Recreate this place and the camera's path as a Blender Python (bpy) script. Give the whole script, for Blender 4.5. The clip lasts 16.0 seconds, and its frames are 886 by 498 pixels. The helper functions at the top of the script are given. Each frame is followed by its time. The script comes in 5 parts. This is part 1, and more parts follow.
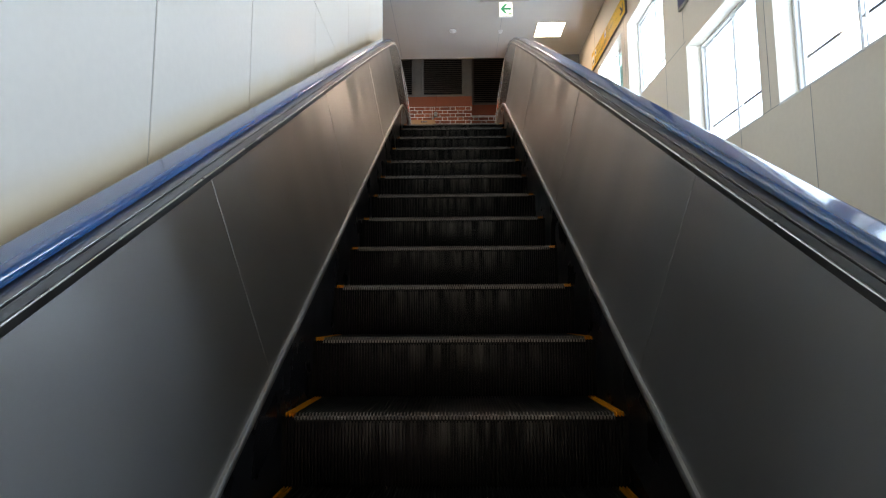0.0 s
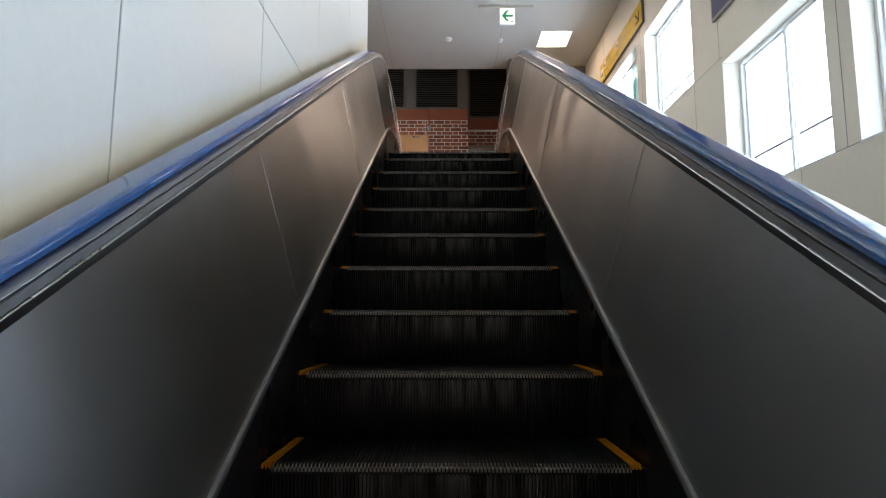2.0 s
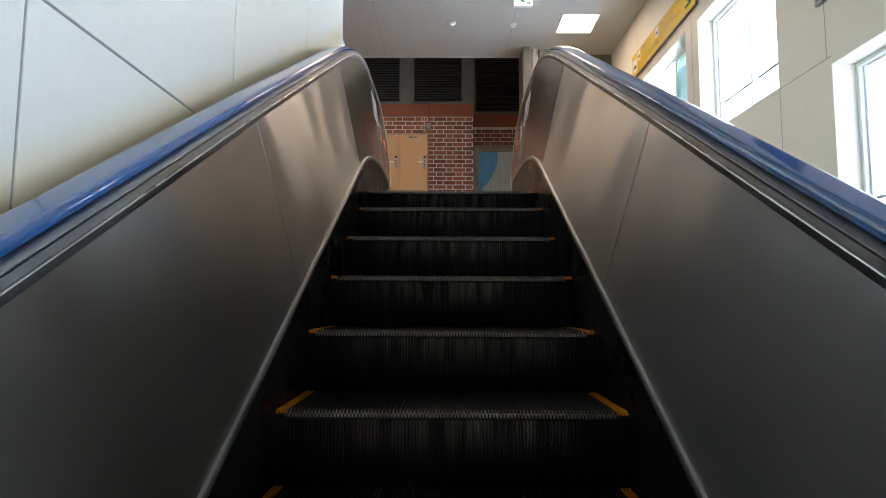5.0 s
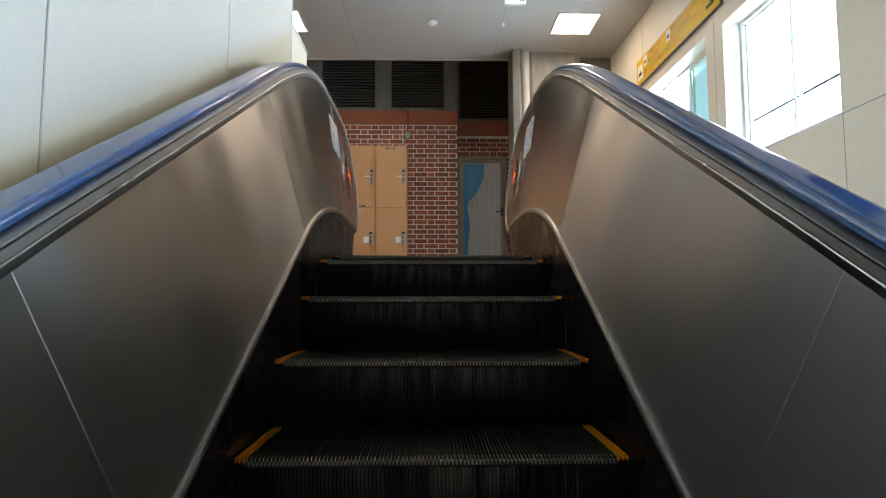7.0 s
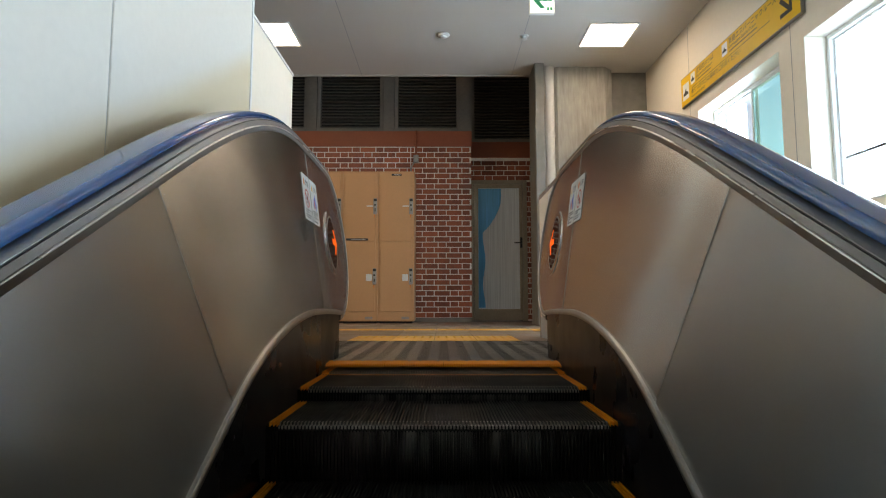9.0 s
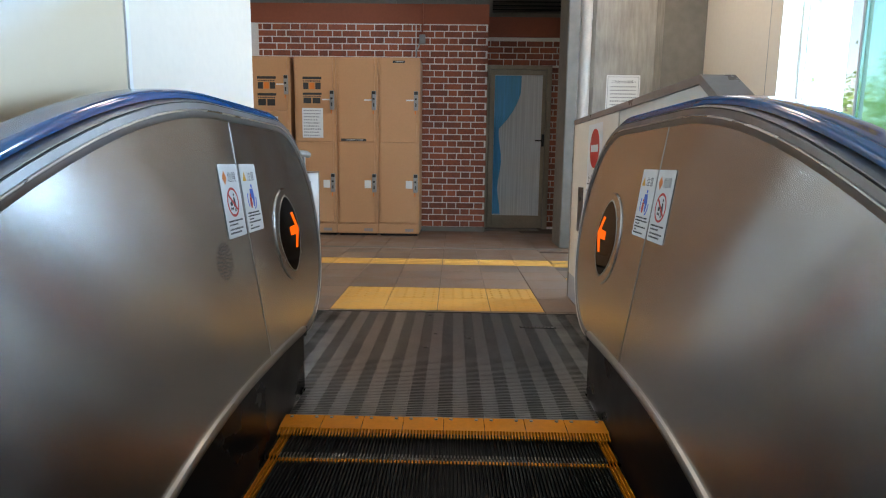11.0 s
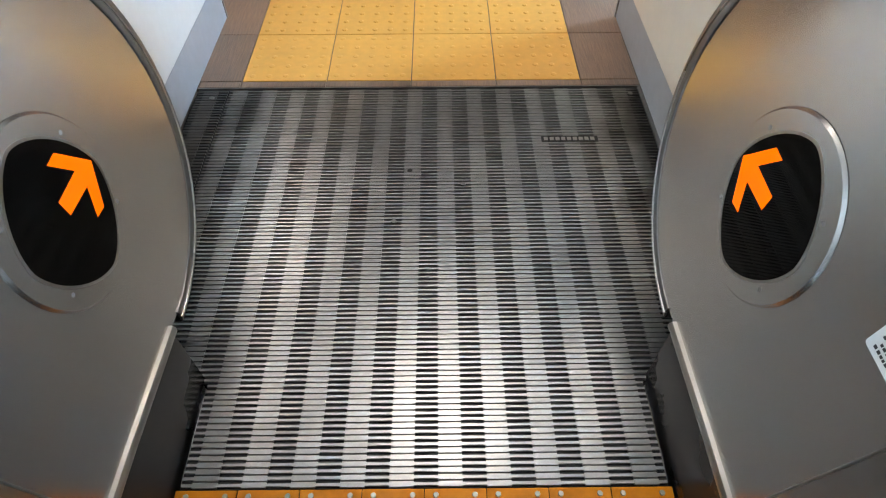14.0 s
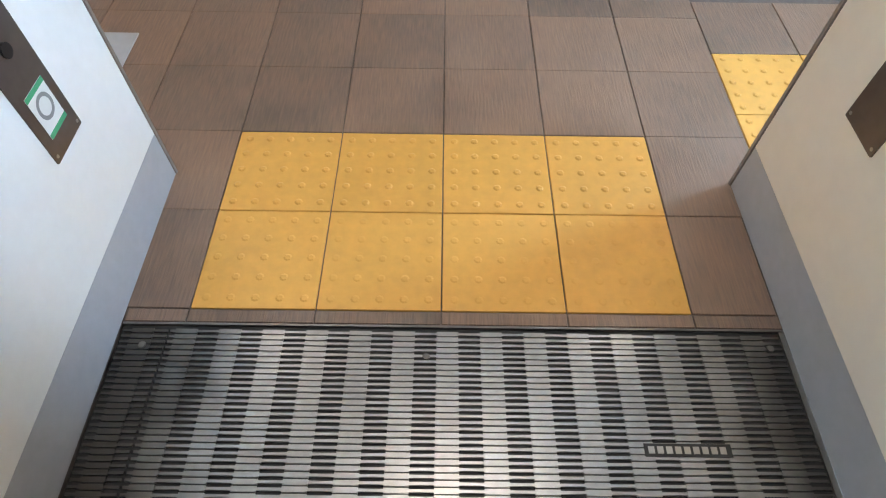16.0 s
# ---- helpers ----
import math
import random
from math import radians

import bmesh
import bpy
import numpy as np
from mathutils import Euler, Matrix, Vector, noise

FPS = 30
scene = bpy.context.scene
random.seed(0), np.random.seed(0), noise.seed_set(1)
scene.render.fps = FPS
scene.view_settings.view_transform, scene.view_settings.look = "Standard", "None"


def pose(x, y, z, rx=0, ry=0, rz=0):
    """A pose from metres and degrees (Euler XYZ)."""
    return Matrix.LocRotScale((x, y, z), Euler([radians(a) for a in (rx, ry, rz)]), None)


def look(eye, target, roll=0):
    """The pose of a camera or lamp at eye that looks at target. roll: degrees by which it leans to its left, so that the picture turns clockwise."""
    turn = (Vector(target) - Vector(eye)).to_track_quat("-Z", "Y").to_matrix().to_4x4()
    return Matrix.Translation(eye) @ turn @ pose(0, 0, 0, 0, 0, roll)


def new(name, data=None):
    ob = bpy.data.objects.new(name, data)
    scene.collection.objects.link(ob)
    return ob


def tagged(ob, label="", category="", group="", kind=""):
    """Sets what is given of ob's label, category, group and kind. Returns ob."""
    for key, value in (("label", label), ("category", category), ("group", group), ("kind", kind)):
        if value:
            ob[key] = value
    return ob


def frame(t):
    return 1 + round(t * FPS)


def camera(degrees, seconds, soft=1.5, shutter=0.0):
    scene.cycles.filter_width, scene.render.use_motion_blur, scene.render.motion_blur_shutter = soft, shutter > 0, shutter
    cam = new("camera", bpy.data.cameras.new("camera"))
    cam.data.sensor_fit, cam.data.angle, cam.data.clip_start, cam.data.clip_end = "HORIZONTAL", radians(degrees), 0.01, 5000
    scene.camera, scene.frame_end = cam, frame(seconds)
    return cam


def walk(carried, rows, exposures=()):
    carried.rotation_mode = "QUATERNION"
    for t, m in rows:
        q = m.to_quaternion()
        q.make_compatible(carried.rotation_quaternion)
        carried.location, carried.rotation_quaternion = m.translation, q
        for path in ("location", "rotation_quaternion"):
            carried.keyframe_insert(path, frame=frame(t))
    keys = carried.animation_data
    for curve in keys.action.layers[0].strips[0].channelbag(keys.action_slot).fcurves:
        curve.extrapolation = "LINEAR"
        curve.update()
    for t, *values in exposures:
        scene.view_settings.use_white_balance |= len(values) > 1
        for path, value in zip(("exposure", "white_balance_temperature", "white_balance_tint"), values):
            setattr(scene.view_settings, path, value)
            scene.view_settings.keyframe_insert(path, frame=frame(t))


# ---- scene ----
cam = camera(74.5, 16.0, soft=1.1)
PATH = [
    (0, (0.005, -6.71, -2.044), (-0.034, -4.724, -1.811), -0.3),
    (0.5, (0.001, -6.485, -1.916), (-0.052, -4.499, -1.687), -0.6),
    (1, (-0.003, -6.26, -1.789), (-0.043, -4.274, -1.556), -0.5),
    (1.5, (-0.001, -6.035, -1.661), (-0.037, -4.049, -1.43), -0.3),
    (2, (-0.011, -5.81, -1.534), (-0.025, -3.826, -1.285), 0.1),
    (2.5, (-0.011, -5.585, -1.407), (-0.025, -3.601, -1.153), 0.2),
    (3, (-0.013, -5.36, -1.279), (-0.023, -3.374, -1.045), 0.1),
    (3.5, (-0.011, -5.135, -1.152), (-0.029, -3.145, -0.957), 0.2),
    (6, (-0.005, -4.01, -0.505), (-0.026, -2.018, -0.323), 0.3),
    (6.5, (-0.001, -3.785, -0.377), (0.007, -1.793, -0.201), 0.3),
    (7, (-0.004, -3.56, -0.25), (0.036, -1.567, -0.083), -0.1),
    (7.5, (-0.005, -3.335, -0.123), (0.039, -1.343, 0.052), 0.2),
    (8, (-0.01, -3.11, 0.005), (-0.003, -1.118, 0.187), -0.1),
    (8.5, (-0.004, -2.885, 0.132), (0.01, -0.895, 0.33), -0.1),
    (9, (-0.004, -2.66, 0.26), (-0.002, -0.668, 0.444), -0.0),
    (11.5, (0.024, -1.578, 0.923), (-0.018, 0.36, 0.428), 0.8),
    (12, (0.025, -1.36, 1.02), (-0.038, 0.496, 0.278), 0.3),
    (12.5, (0.035, -1.136, 1.101), (-0.027, 0.573, 0.063), -0.4),
    (13, (0.048, -0.905, 1.17), (0.003, 0.645, -0.093), -0.6),
    (13.5, (0.049, -0.658, 1.224), (0.039, 0.755, -0.192), -0.5),
    (14, (0.038, -0.383, 1.243), (0.045, 0.869, -0.317), -0.2),
    (14.5, (0.05, -0.141, 1.242), (0.032, 0.992, -0.406), -0.4),
    (15, (0.036, 0.136, 1.227), (0.047, 1.227, -0.45), 0.8),
    (15.5, (-0.022, 0.432, 1.234), (-0.012, 1.548, -0.426), 0.9),
    (16, (-0.065, 0.71, 1.232), (-0.059, 1.855, -0.408), 1.0),
]
walk(cam, [(t, look(eye, target, roll)) for t, eye, target, roll in PATH], [(0, 1.12, 9200, 23), (3, 0.93, 8800, 22), (6, 1.12, 8800, 18), (9, 0.92, 9200, 17), (11.5, 1.18, 7000, 15), (12.5, 1.36, 6800, 14), (13.5, 1.76, 7000, 14), (14.5, 1.78, 7200, 14), (15.5, 1.64, 7300, 15), (16, 1.54, 7300, 15)])

# world and sun: bright day, the sun stands behind the building on the left
world = bpy.data.worlds.new("world")
scene.world = world
world.use_nodes = True
wn = world.node_tree
sky = wn.nodes.new("ShaderNodeTexSky")
sky.sky_type = 'NISHITA'
sky.sun_disc = False
sky.sun_elevation = radians(52)
sky.sun_rotation = radians(-70)
wn.nodes["Background"].inputs[1].default_value = 0.15
wn.links.new(sky.outputs[0], wn.nodes["Background"].inputs[0])
sun_data = bpy.data.lights.new("sun", 'SUN')
sun_data.energy, sun_data.angle, sun_data.color = 4.0, radians(0.5), (1.0, 0.95, 0.87)
sun = new("sun", sun_data)
sun.matrix_world = look((-20, 7, 28), (0, 0, 0))
# daylight standing in the window openings beside the escalator
# the first two lamps stand in added, unseen openings to brighten the shaft
for y0, y1, z0, z1, watts in ((-8.71, -7.32, -1.75, -0.50, 14), (-7.07, -5.68, -1.75, -0.50, 14), (-5.43, -4.04, -0.45, 0.80, 19), (-3.79, -2.40, -0.45, 0.80, 19), (-2.157, -0.767, -0.45, 0.80, 19), (-0.165, 1.190, 0.865, 2.08, 36), (2.46, 2.80, 0.95, 2.05, 24)):
    day = bpy.data.lights.new("window_daylight", 'AREA')
    day.shape, day.size, day.size_y, day.energy, day.color = 'RECTANGLE', z1 - z0, y1 - y0, watts, (0.37, 0.645, 1.0)
    lamp = new("window_daylight", day)
    yc, zc = (y0 + y1) / 2, (z0 + z1) / 2
    lamp.matrix_world = pose(2.745, yc, zc, 0, 90, 0)


# ---- materials ----
def mat(name, base, rough=0.6, metal=0.0, spread=0.12, fine=60.0, coarse=2.5, bump=0.0, bump_scale=None,
        stretch=(1, 1, 1), rand=0.0, tint=None, emit=0.0, rough_spread=0.1):
    """A surface with two scales of variation in colour and gloss, and a fine relief."""
    m = bpy.data.materials.new(name)
    m.use_nodes = True
    nt = m.node_tree
    N, L = nt.nodes, nt.links
    b = N["Principled BSDF"]
    b.inputs["Roughness"].default_value = rough
    b.inputs["Metallic"].default_value = metal
    geo = N.new("ShaderNodeNewGeometry")
    mp = N.new("ShaderNodeMapping")
    mp.inputs["Scale"].default_value = stretch
    L.new(geo.outputs["Position"], mp.inputs["Vector"])
    n1, n2 = N.new("ShaderNodeTexNoise"), N.new("ShaderNodeTexNoise")
    n1.inputs["Scale"].default_value, n1.inputs["Detail"].default_value = fine, 4
    n2.inputs["Scale"].default_value, n2.inputs["Detail"].default_value = coarse, 5
    L.new(mp.outputs[0], n1.inputs["Vector"])
    L.new(geo.outputs["Position"], n2.inputs["Vector"])
    add = N.new("ShaderNodeMath")
    add.operation = 'ADD'
    L.new(n1.outputs[0], add.inputs[0])
    L.new(n2.outputs[0], add.inputs[1])
    fac = add.outputs[0]
    if rand:
        oi = N.new("ShaderNodeObjectInfo")
        isl = N.new("ShaderNodeMath")
        isl.operation = 'MULTIPLY_ADD'
        isl.inputs[1].default_value = rand
        L.new(oi.outputs["Random"], isl.inputs[0])
        L.new(fac, isl.inputs[2])
        sub = N.new("ShaderNodeMath")
        sub.operation = 'SUBTRACT'
        sub.inputs[1].default_value = rand / 2
        L.new(isl.outputs[0], sub.inputs[0])
        fac = sub.outputs[0]
    ramp = N.new("ShaderNodeMapRange")
    ramp.inputs[1].default_value, ramp.inputs[2].default_value = 0.6, 1.4
    L.new(fac, ramp.inputs[0])
    mix = N.new("ShaderNodeMix")
    mix.data_type = 'RGBA'
    t = tint or base
    mix.inputs[6].default_value = (*[c * (1 - spread) for c in t], 1)
    mix.inputs[7].default_value = (*[min(1, c * (1 + spread)) for c in base], 1)
    L.new(ramp.outputs[0], mix.inputs[0])
    L.new(mix.outputs[2], b.inputs["Base Color"])
    rr = N.new("ShaderNodeMapRange")
    rr.inputs[1].default_value, rr.inputs[2].default_value = 0.3, 0.7
    rr.inputs[3].default_value, rr.inputs[4].default_value = max(0.02, rough - rough_spread), min(1, rough + rough_spread)
    L.new(n2.outputs[0], rr.inputs[0])
    L.new(rr.outputs[0], b.inputs["Roughness"])
    if bump:
        bp = N.new("ShaderNodeBump")
        bp.inputs["Strength"].default_value = bump
        bp.inputs["Distance"].default_value = 0.004
        if bump_scale:
            n3 = N.new("ShaderNodeTexNoise")
            n3.inputs["Scale"].default_value, n3.inputs["Detail"].default_value = bump_scale, 3
            L.new(mp.outputs[0], n3.inputs["Vector"])
            L.new(n3.outputs[0], bp.inputs["Height"])
        else:
            L.new(n1.outputs[0], bp.inputs["Height"])
        L.new(bp.outputs[0], b.inputs["Normal"])
    if emit:
        b.inputs["Emission Color"].default_value = (*base, 1)
        b.inputs["Emission Strength"].default_value = emit
    return m


def glass(name, colour, rough=0.02):
    m = bpy.data.materials.new(name)
    m.use_nodes = True
    b = m.node_tree.nodes["Principled BSDF"]
    b.inputs["Base Color"].default_value = (*colour, 1)
    b.inputs["Roughness"].default_value = rough
    b.inputs["Transmission Weight"].default_value = 1.0
    b.inputs["IOR"].default_value = 1.45
    return m


M_WALL = mat("painted_board", (0.82, 0.745, 0.635), 0.55, spread=0.035, fine=25, coarse=0.9, bump=0.05, bump_scale=120)
M_WHITE = mat("white_enamel", (0.83, 0.83, 0.81), 0.4, spread=0.03, fine=40, coarse=1.5, bump=0.03, bump_scale=90)
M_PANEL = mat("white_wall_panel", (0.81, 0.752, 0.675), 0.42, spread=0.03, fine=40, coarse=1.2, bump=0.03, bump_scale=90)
# rubbed brown grime on the panels along the handrail, with wall shading painted in
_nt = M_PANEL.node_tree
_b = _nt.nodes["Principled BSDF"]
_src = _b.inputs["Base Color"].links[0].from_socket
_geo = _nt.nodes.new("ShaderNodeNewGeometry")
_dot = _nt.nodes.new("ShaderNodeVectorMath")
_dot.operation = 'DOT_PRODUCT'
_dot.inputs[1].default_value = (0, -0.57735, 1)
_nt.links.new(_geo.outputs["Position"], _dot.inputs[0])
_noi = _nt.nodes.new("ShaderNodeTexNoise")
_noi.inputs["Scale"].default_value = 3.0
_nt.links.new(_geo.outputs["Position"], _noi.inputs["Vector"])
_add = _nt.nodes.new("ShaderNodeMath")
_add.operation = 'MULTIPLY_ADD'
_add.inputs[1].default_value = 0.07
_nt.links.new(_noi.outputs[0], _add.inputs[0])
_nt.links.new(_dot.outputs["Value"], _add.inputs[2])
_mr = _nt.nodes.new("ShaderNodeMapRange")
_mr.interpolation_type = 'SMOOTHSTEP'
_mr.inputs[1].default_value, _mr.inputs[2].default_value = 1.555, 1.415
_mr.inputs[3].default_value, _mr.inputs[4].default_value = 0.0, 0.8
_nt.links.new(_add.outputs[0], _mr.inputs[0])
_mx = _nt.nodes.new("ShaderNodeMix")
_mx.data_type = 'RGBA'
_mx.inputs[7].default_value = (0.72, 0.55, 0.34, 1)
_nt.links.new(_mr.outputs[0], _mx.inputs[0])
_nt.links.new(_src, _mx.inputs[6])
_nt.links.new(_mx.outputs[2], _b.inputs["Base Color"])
M_GREYBASE = mat("grey_skirting_paint", (0.42, 0.43, 0.45), 0.5, spread=0.08, fine=30, coarse=4)
M_CEIL = mat("ceiling_paint", (0.54, 0.505, 0.46), 0.8, spread=0.03, fine=200, coarse=1.2, bump=0.1, bump_scale=300)
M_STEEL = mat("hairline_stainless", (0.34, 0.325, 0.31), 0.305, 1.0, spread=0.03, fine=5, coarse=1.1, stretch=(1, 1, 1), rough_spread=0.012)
_sb = M_STEEL.node_tree.nodes["Principled BSDF"]
_sb.inputs["Anisotropic"].default_value = 0.96
_tan = M_STEEL.node_tree.nodes.new("ShaderNodeCombineXYZ")
_tan.inputs[1].default_value, _tan.inputs[2].default_value = -0.5, 0.866
M_STEEL.node_tree.links.new(_tan.outputs[0], _sb.inputs["Tangent"])
_wav = M_STEEL.node_tree.nodes.new("ShaderNodeTexNoise")
_wav.inputs["Scale"].default_value, _wav.inputs["Detail"].default_value = 1.0, 0.0
_wc = M_STEEL.node_tree.nodes.new("ShaderNodeCombineXYZ")
_wg = M_STEEL.node_tree.nodes.new("ShaderNodeNewGeometry")
_wb = M_STEEL.node_tree.nodes.new("ShaderNodeBump")
_wb.inputs["Strength"].default_value, _wb.inputs["Distance"].default_value = 1.0, 0.012
# soft buckles: short along the slope, long across it
for _k, _dir in enumerate(((3, 0, 0), (0, 0.866 * 3.6, 0.5 * 3.6), (0, -0.5 * 0.9, 0.866 * 0.9))):
    _dp = M_STEEL.node_tree.nodes.new("ShaderNodeVectorMath")
    _dp.operation = 'DOT_PRODUCT'
    _dp.inputs[1].default_value = _dir
    M_STEEL.node_tree.links.new(_wg.outputs["Position"], _dp.inputs[0])
    M_STEEL.node_tree.links.new(_dp.outputs["Value"], _wc.inputs[_k])
M_STEEL.node_tree.links.new(_wc.outputs[0], _wav.inputs["Vector"])
M_STEEL.node_tree.links.new(_wav.outputs[0], _wb.inputs["Height"])
M_STEEL.node_tree.links.new(_wb.outputs[0], _sb.inputs["Normal"])
# the newel sheets are brushed nearly level
M_STEEL_MID, M_STEEL_NEWEL = M_STEEL.copy(), M_STEEL.copy()
for _m, _y in ((M_STEEL_MID, -0.42), (M_STEEL_NEWEL, -0.15)):
    _n = next(n for n in _m.node_tree.nodes if n.bl_idname == "ShaderNodeCombineXYZ" and abs(n.inputs[2].default_value - 0.866) < 1e-3)
    _n.inputs[1].default_value = _y
    _mb = _m.node_tree.nodes["Principled BSDF"]
    _mb.inputs["Anisotropic"].default_value = 0.8
    _rn = _mb.inputs["Roughness"].links[0].from_node
    _rn.inputs[3].default_value, _rn.inputs[4].default_value = 0.235, 0.25
    # paler base than the same steel lower down: the newel's brightness put in colour
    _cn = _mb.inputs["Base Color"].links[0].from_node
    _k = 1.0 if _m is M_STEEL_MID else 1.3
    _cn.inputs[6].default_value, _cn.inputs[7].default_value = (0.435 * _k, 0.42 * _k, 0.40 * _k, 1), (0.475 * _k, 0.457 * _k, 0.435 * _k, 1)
M_TRIM = mat("polished_trim_steel", (0.42, 0.40, 0.37), 0.40, 1.0, spread=0.05, fine=20, coarse=4)
M_DECK = mat("deck_aluminium", (0.28, 0.272, 0.268), 0.38, 1.0, spread=0.07, fine=60, coarse=4)
M_BEAD = mat("bright_bead_steel", (0.78, 0.76, 0.73), 0.30, 1.0, spread=0.05, fine=20, coarse=4)
M_OUTDECK = mat("outer_deck_paint", (0.62, 0.57, 0.49), 0.45, spread=0.08, fine=30, coarse=4)
M_DARKMETAL = mat("dark_groove", (0.03, 0.03, 0.03), 0.5, 0.3, spread=0.2)
M_SKIRT = mat("black_skirt_panel", (0.008, 0.008, 0.009), 0.3, 0.0, spread=0.3, fine=40, coarse=5, rough_spread=0.08)
M_RAIL = mat("blue_rubber_handrail", (0.0, 0.080, 0.25), 0.09, spread=0.06, fine=20, coarse=3, rough_spread=0.02)
M_RAIL.node_tree.nodes["Principled BSDF"].inputs["IOR"].default_value = 2.3
M_TREAD = mat("dark_step_metal", (0.021, 0.0212, 0.0195), 0.42, 0.15, spread=0.3, fine=22, coarse=5, stretch=(6, 1, 0.6), tint=(0.0035, 0.0035, 0.0032))
# risers: black, shoe-scuffed in pale upright streaks below the nosing, shade painted in
M_RISER = mat("scuffed_shaded_riser", (0.006, 0.006, 0.0056), 0.5, 0.1, spread=0.3, fine=22, coarse=5, stretch=(6, 1, 0.6))
_nt = M_RISER.node_tree
_b = _nt.nodes["Principled BSDF"]
_b.inputs["Specular IOR Level"].default_value = 0.12
_src = _b.inputs["Base Color"].links[0].from_socket
_tc = _nt.nodes.new("ShaderNodeTexCoord")
_sep = _nt.nodes.new("ShaderNodeSeparateXYZ")
_nt.links.new(_tc.outputs["Object"], _sep.inputs[0])
_abs = _nt.nodes.new("ShaderNodeMath")
_abs.operation = 'ABSOLUTE'
_nt.links.new(_sep.outputs[0], _abs.inputs[0])
_fac = None
# both fades paint in the shade at the riser's foot and sides
for _sock, _lo, _hi in ((_sep.outputs[2], -0.150, -0.025), (_abs.outputs[0], 0.44, 0.18)):
    _mr = _nt.nodes.new("ShaderNodeMapRange")
    _mr.interpolation_type = 'SMOOTHSTEP'
    _mr.inputs[1].default_value, _mr.inputs[2].default_value = _lo, _hi
    _nt.links.new(_sock, _mr.inputs[0])
    if _fac is None:
        _fac = _mr.outputs[0]
    else:
        _mul = _nt.nodes.new("ShaderNodeMath")
        _mul.operation = 'MULTIPLY'
        _nt.links.new(_fac, _mul.inputs[0])
        _nt.links.new(_mr.outputs[0], _mul.inputs[1])
        _fac = _mul.outputs[0]
_geo = _nt.nodes.new("ShaderNodeNewGeometry")
_mp = _nt.nodes.new("ShaderNodeMapping")
_mp.inputs["Scale"].default_value = (34, 6, 3.5)
_nt.links.new(_geo.outputs["Position"], _mp.inputs["Vector"])
_noi = _nt.nodes.new("ShaderNodeTexNoise")
_noi.inputs["Scale"].default_value, _noi.inputs["Detail"].default_value = 1.0, 4
_nt.links.new(_mp.outputs[0], _noi.inputs["Vector"])
_mr = _nt.nodes.new("ShaderNodeMapRange")
_mr.inputs[1].default_value, _mr.inputs[2].default_value = 0.40, 0.78
_nt.links.new(_noi.outputs[0], _mr.inputs[0])
_mul = _nt.nodes.new("ShaderNodeMath")
_mul.operation = 'MULTIPLY'
_nt.links.new(_fac, _mul.inputs[0])
_nt.links.new(_mr.outputs[0], _mul.inputs[1])
_mx = _nt.nodes.new("ShaderNodeMix")
_mx.data_type = 'RGBA'
_mx.inputs[7].default_value = (0.17, 0.17, 0.155, 1)
_nt.links.new(_mul.outputs[0], _mx.inputs[0])
_nt.links.new(_src, _mx.inputs[6])
_nt.links.new(_mx.outputs[2], _b.inputs["Base Color"])
# nosing paler than the tread, painting the bright edge highlight into its colour
M_NOSE = mat("highlit_nosing", (0.24, 0.228, 0.21), 0.42, 0.7, spread=0.6, fine=60, coarse=12)
M_TREADBASE = mat("step_groove", (0.005, 0.005, 0.005), 0.6, 0.2, spread=0.3)
M_YELLOW = mat("yellow_demarcation", (0.74, 0.225, 0.004), 0.5, spread=0.1, fine=70, coarse=9, rand=0.1)
M_YELLOW.node_tree.nodes["Principled BSDF"].inputs["Specular IOR Level"].default_value = 0.3
M_PLATEBAR = mat("plate_aluminium", (0.35, 0.345, 0.335), 0.36, 0.9, spread=0.12, fine=45, coarse=3, rough_spread=0.05)
# trodden-in dirt where nobody walks: along both sides of the plate
_nt = M_PLATEBAR.node_tree
_b = _nt.nodes["Principled BSDF"]
_src = _b.inputs["Base Color"].links[0].from_socket
_geo = _nt.nodes.new("ShaderNodeNewGeometry")
_sep = _nt.nodes.new("ShaderNodeSeparateXYZ")
_nt.links.new(_geo.outputs["Position"], _sep.inputs[0])
_abs = _nt.nodes.new("ShaderNodeMath")
_abs.operation = 'ABSOLUTE'
_nt.links.new(_sep.outputs[0], _abs.inputs[0])
_noi = _nt.nodes.new("ShaderNodeTexNoise")
_noi.inputs["Scale"].default_value, _noi.inputs["Detail"].default_value = 7.0, 6
_nt.links.new(_geo.outputs["Position"], _noi.inputs["Vector"])
_add = _nt.nodes.new("ShaderNodeMath")
_add.operation = 'MULTIPLY_ADD'
_add.inputs[1].default_value = 0.34
_nt.links.new(_noi.outputs[0], _add.inputs[0])
_nt.links.new(_abs.outputs[0], _add.inputs[2])
_mr = _nt.nodes.new("ShaderNodeMapRange")
_mr.interpolation_type = 'SMOOTHSTEP'
_mr.inputs[1].default_value, _mr.inputs[2].default_value = 0.66, 0.90
_mr.inputs[3].default_value, _mr.inputs[4].default_value = 0.0, 0.85
_nt.links.new(_add.outputs[0], _mr.inputs[0])
_mx = _nt.nodes.new("ShaderNodeMix")
_mx.data_type = 'RGBA'
_mx.inputs[7].default_value = (0.055, 0.05, 0.045, 1)
_nt.links.new(_mr.outputs[0], _mx.inputs[0])
_nt.links.new(_src, _mx.inputs[6])
_nt.links.new(_mx.outputs[2], _b.inputs["Base Color"])
M_PLATEBASE = mat("plate_groove", (0.028, 0.027, 0.027), 0.6, 0.0, spread=0.2, fine=40, coarse=6)
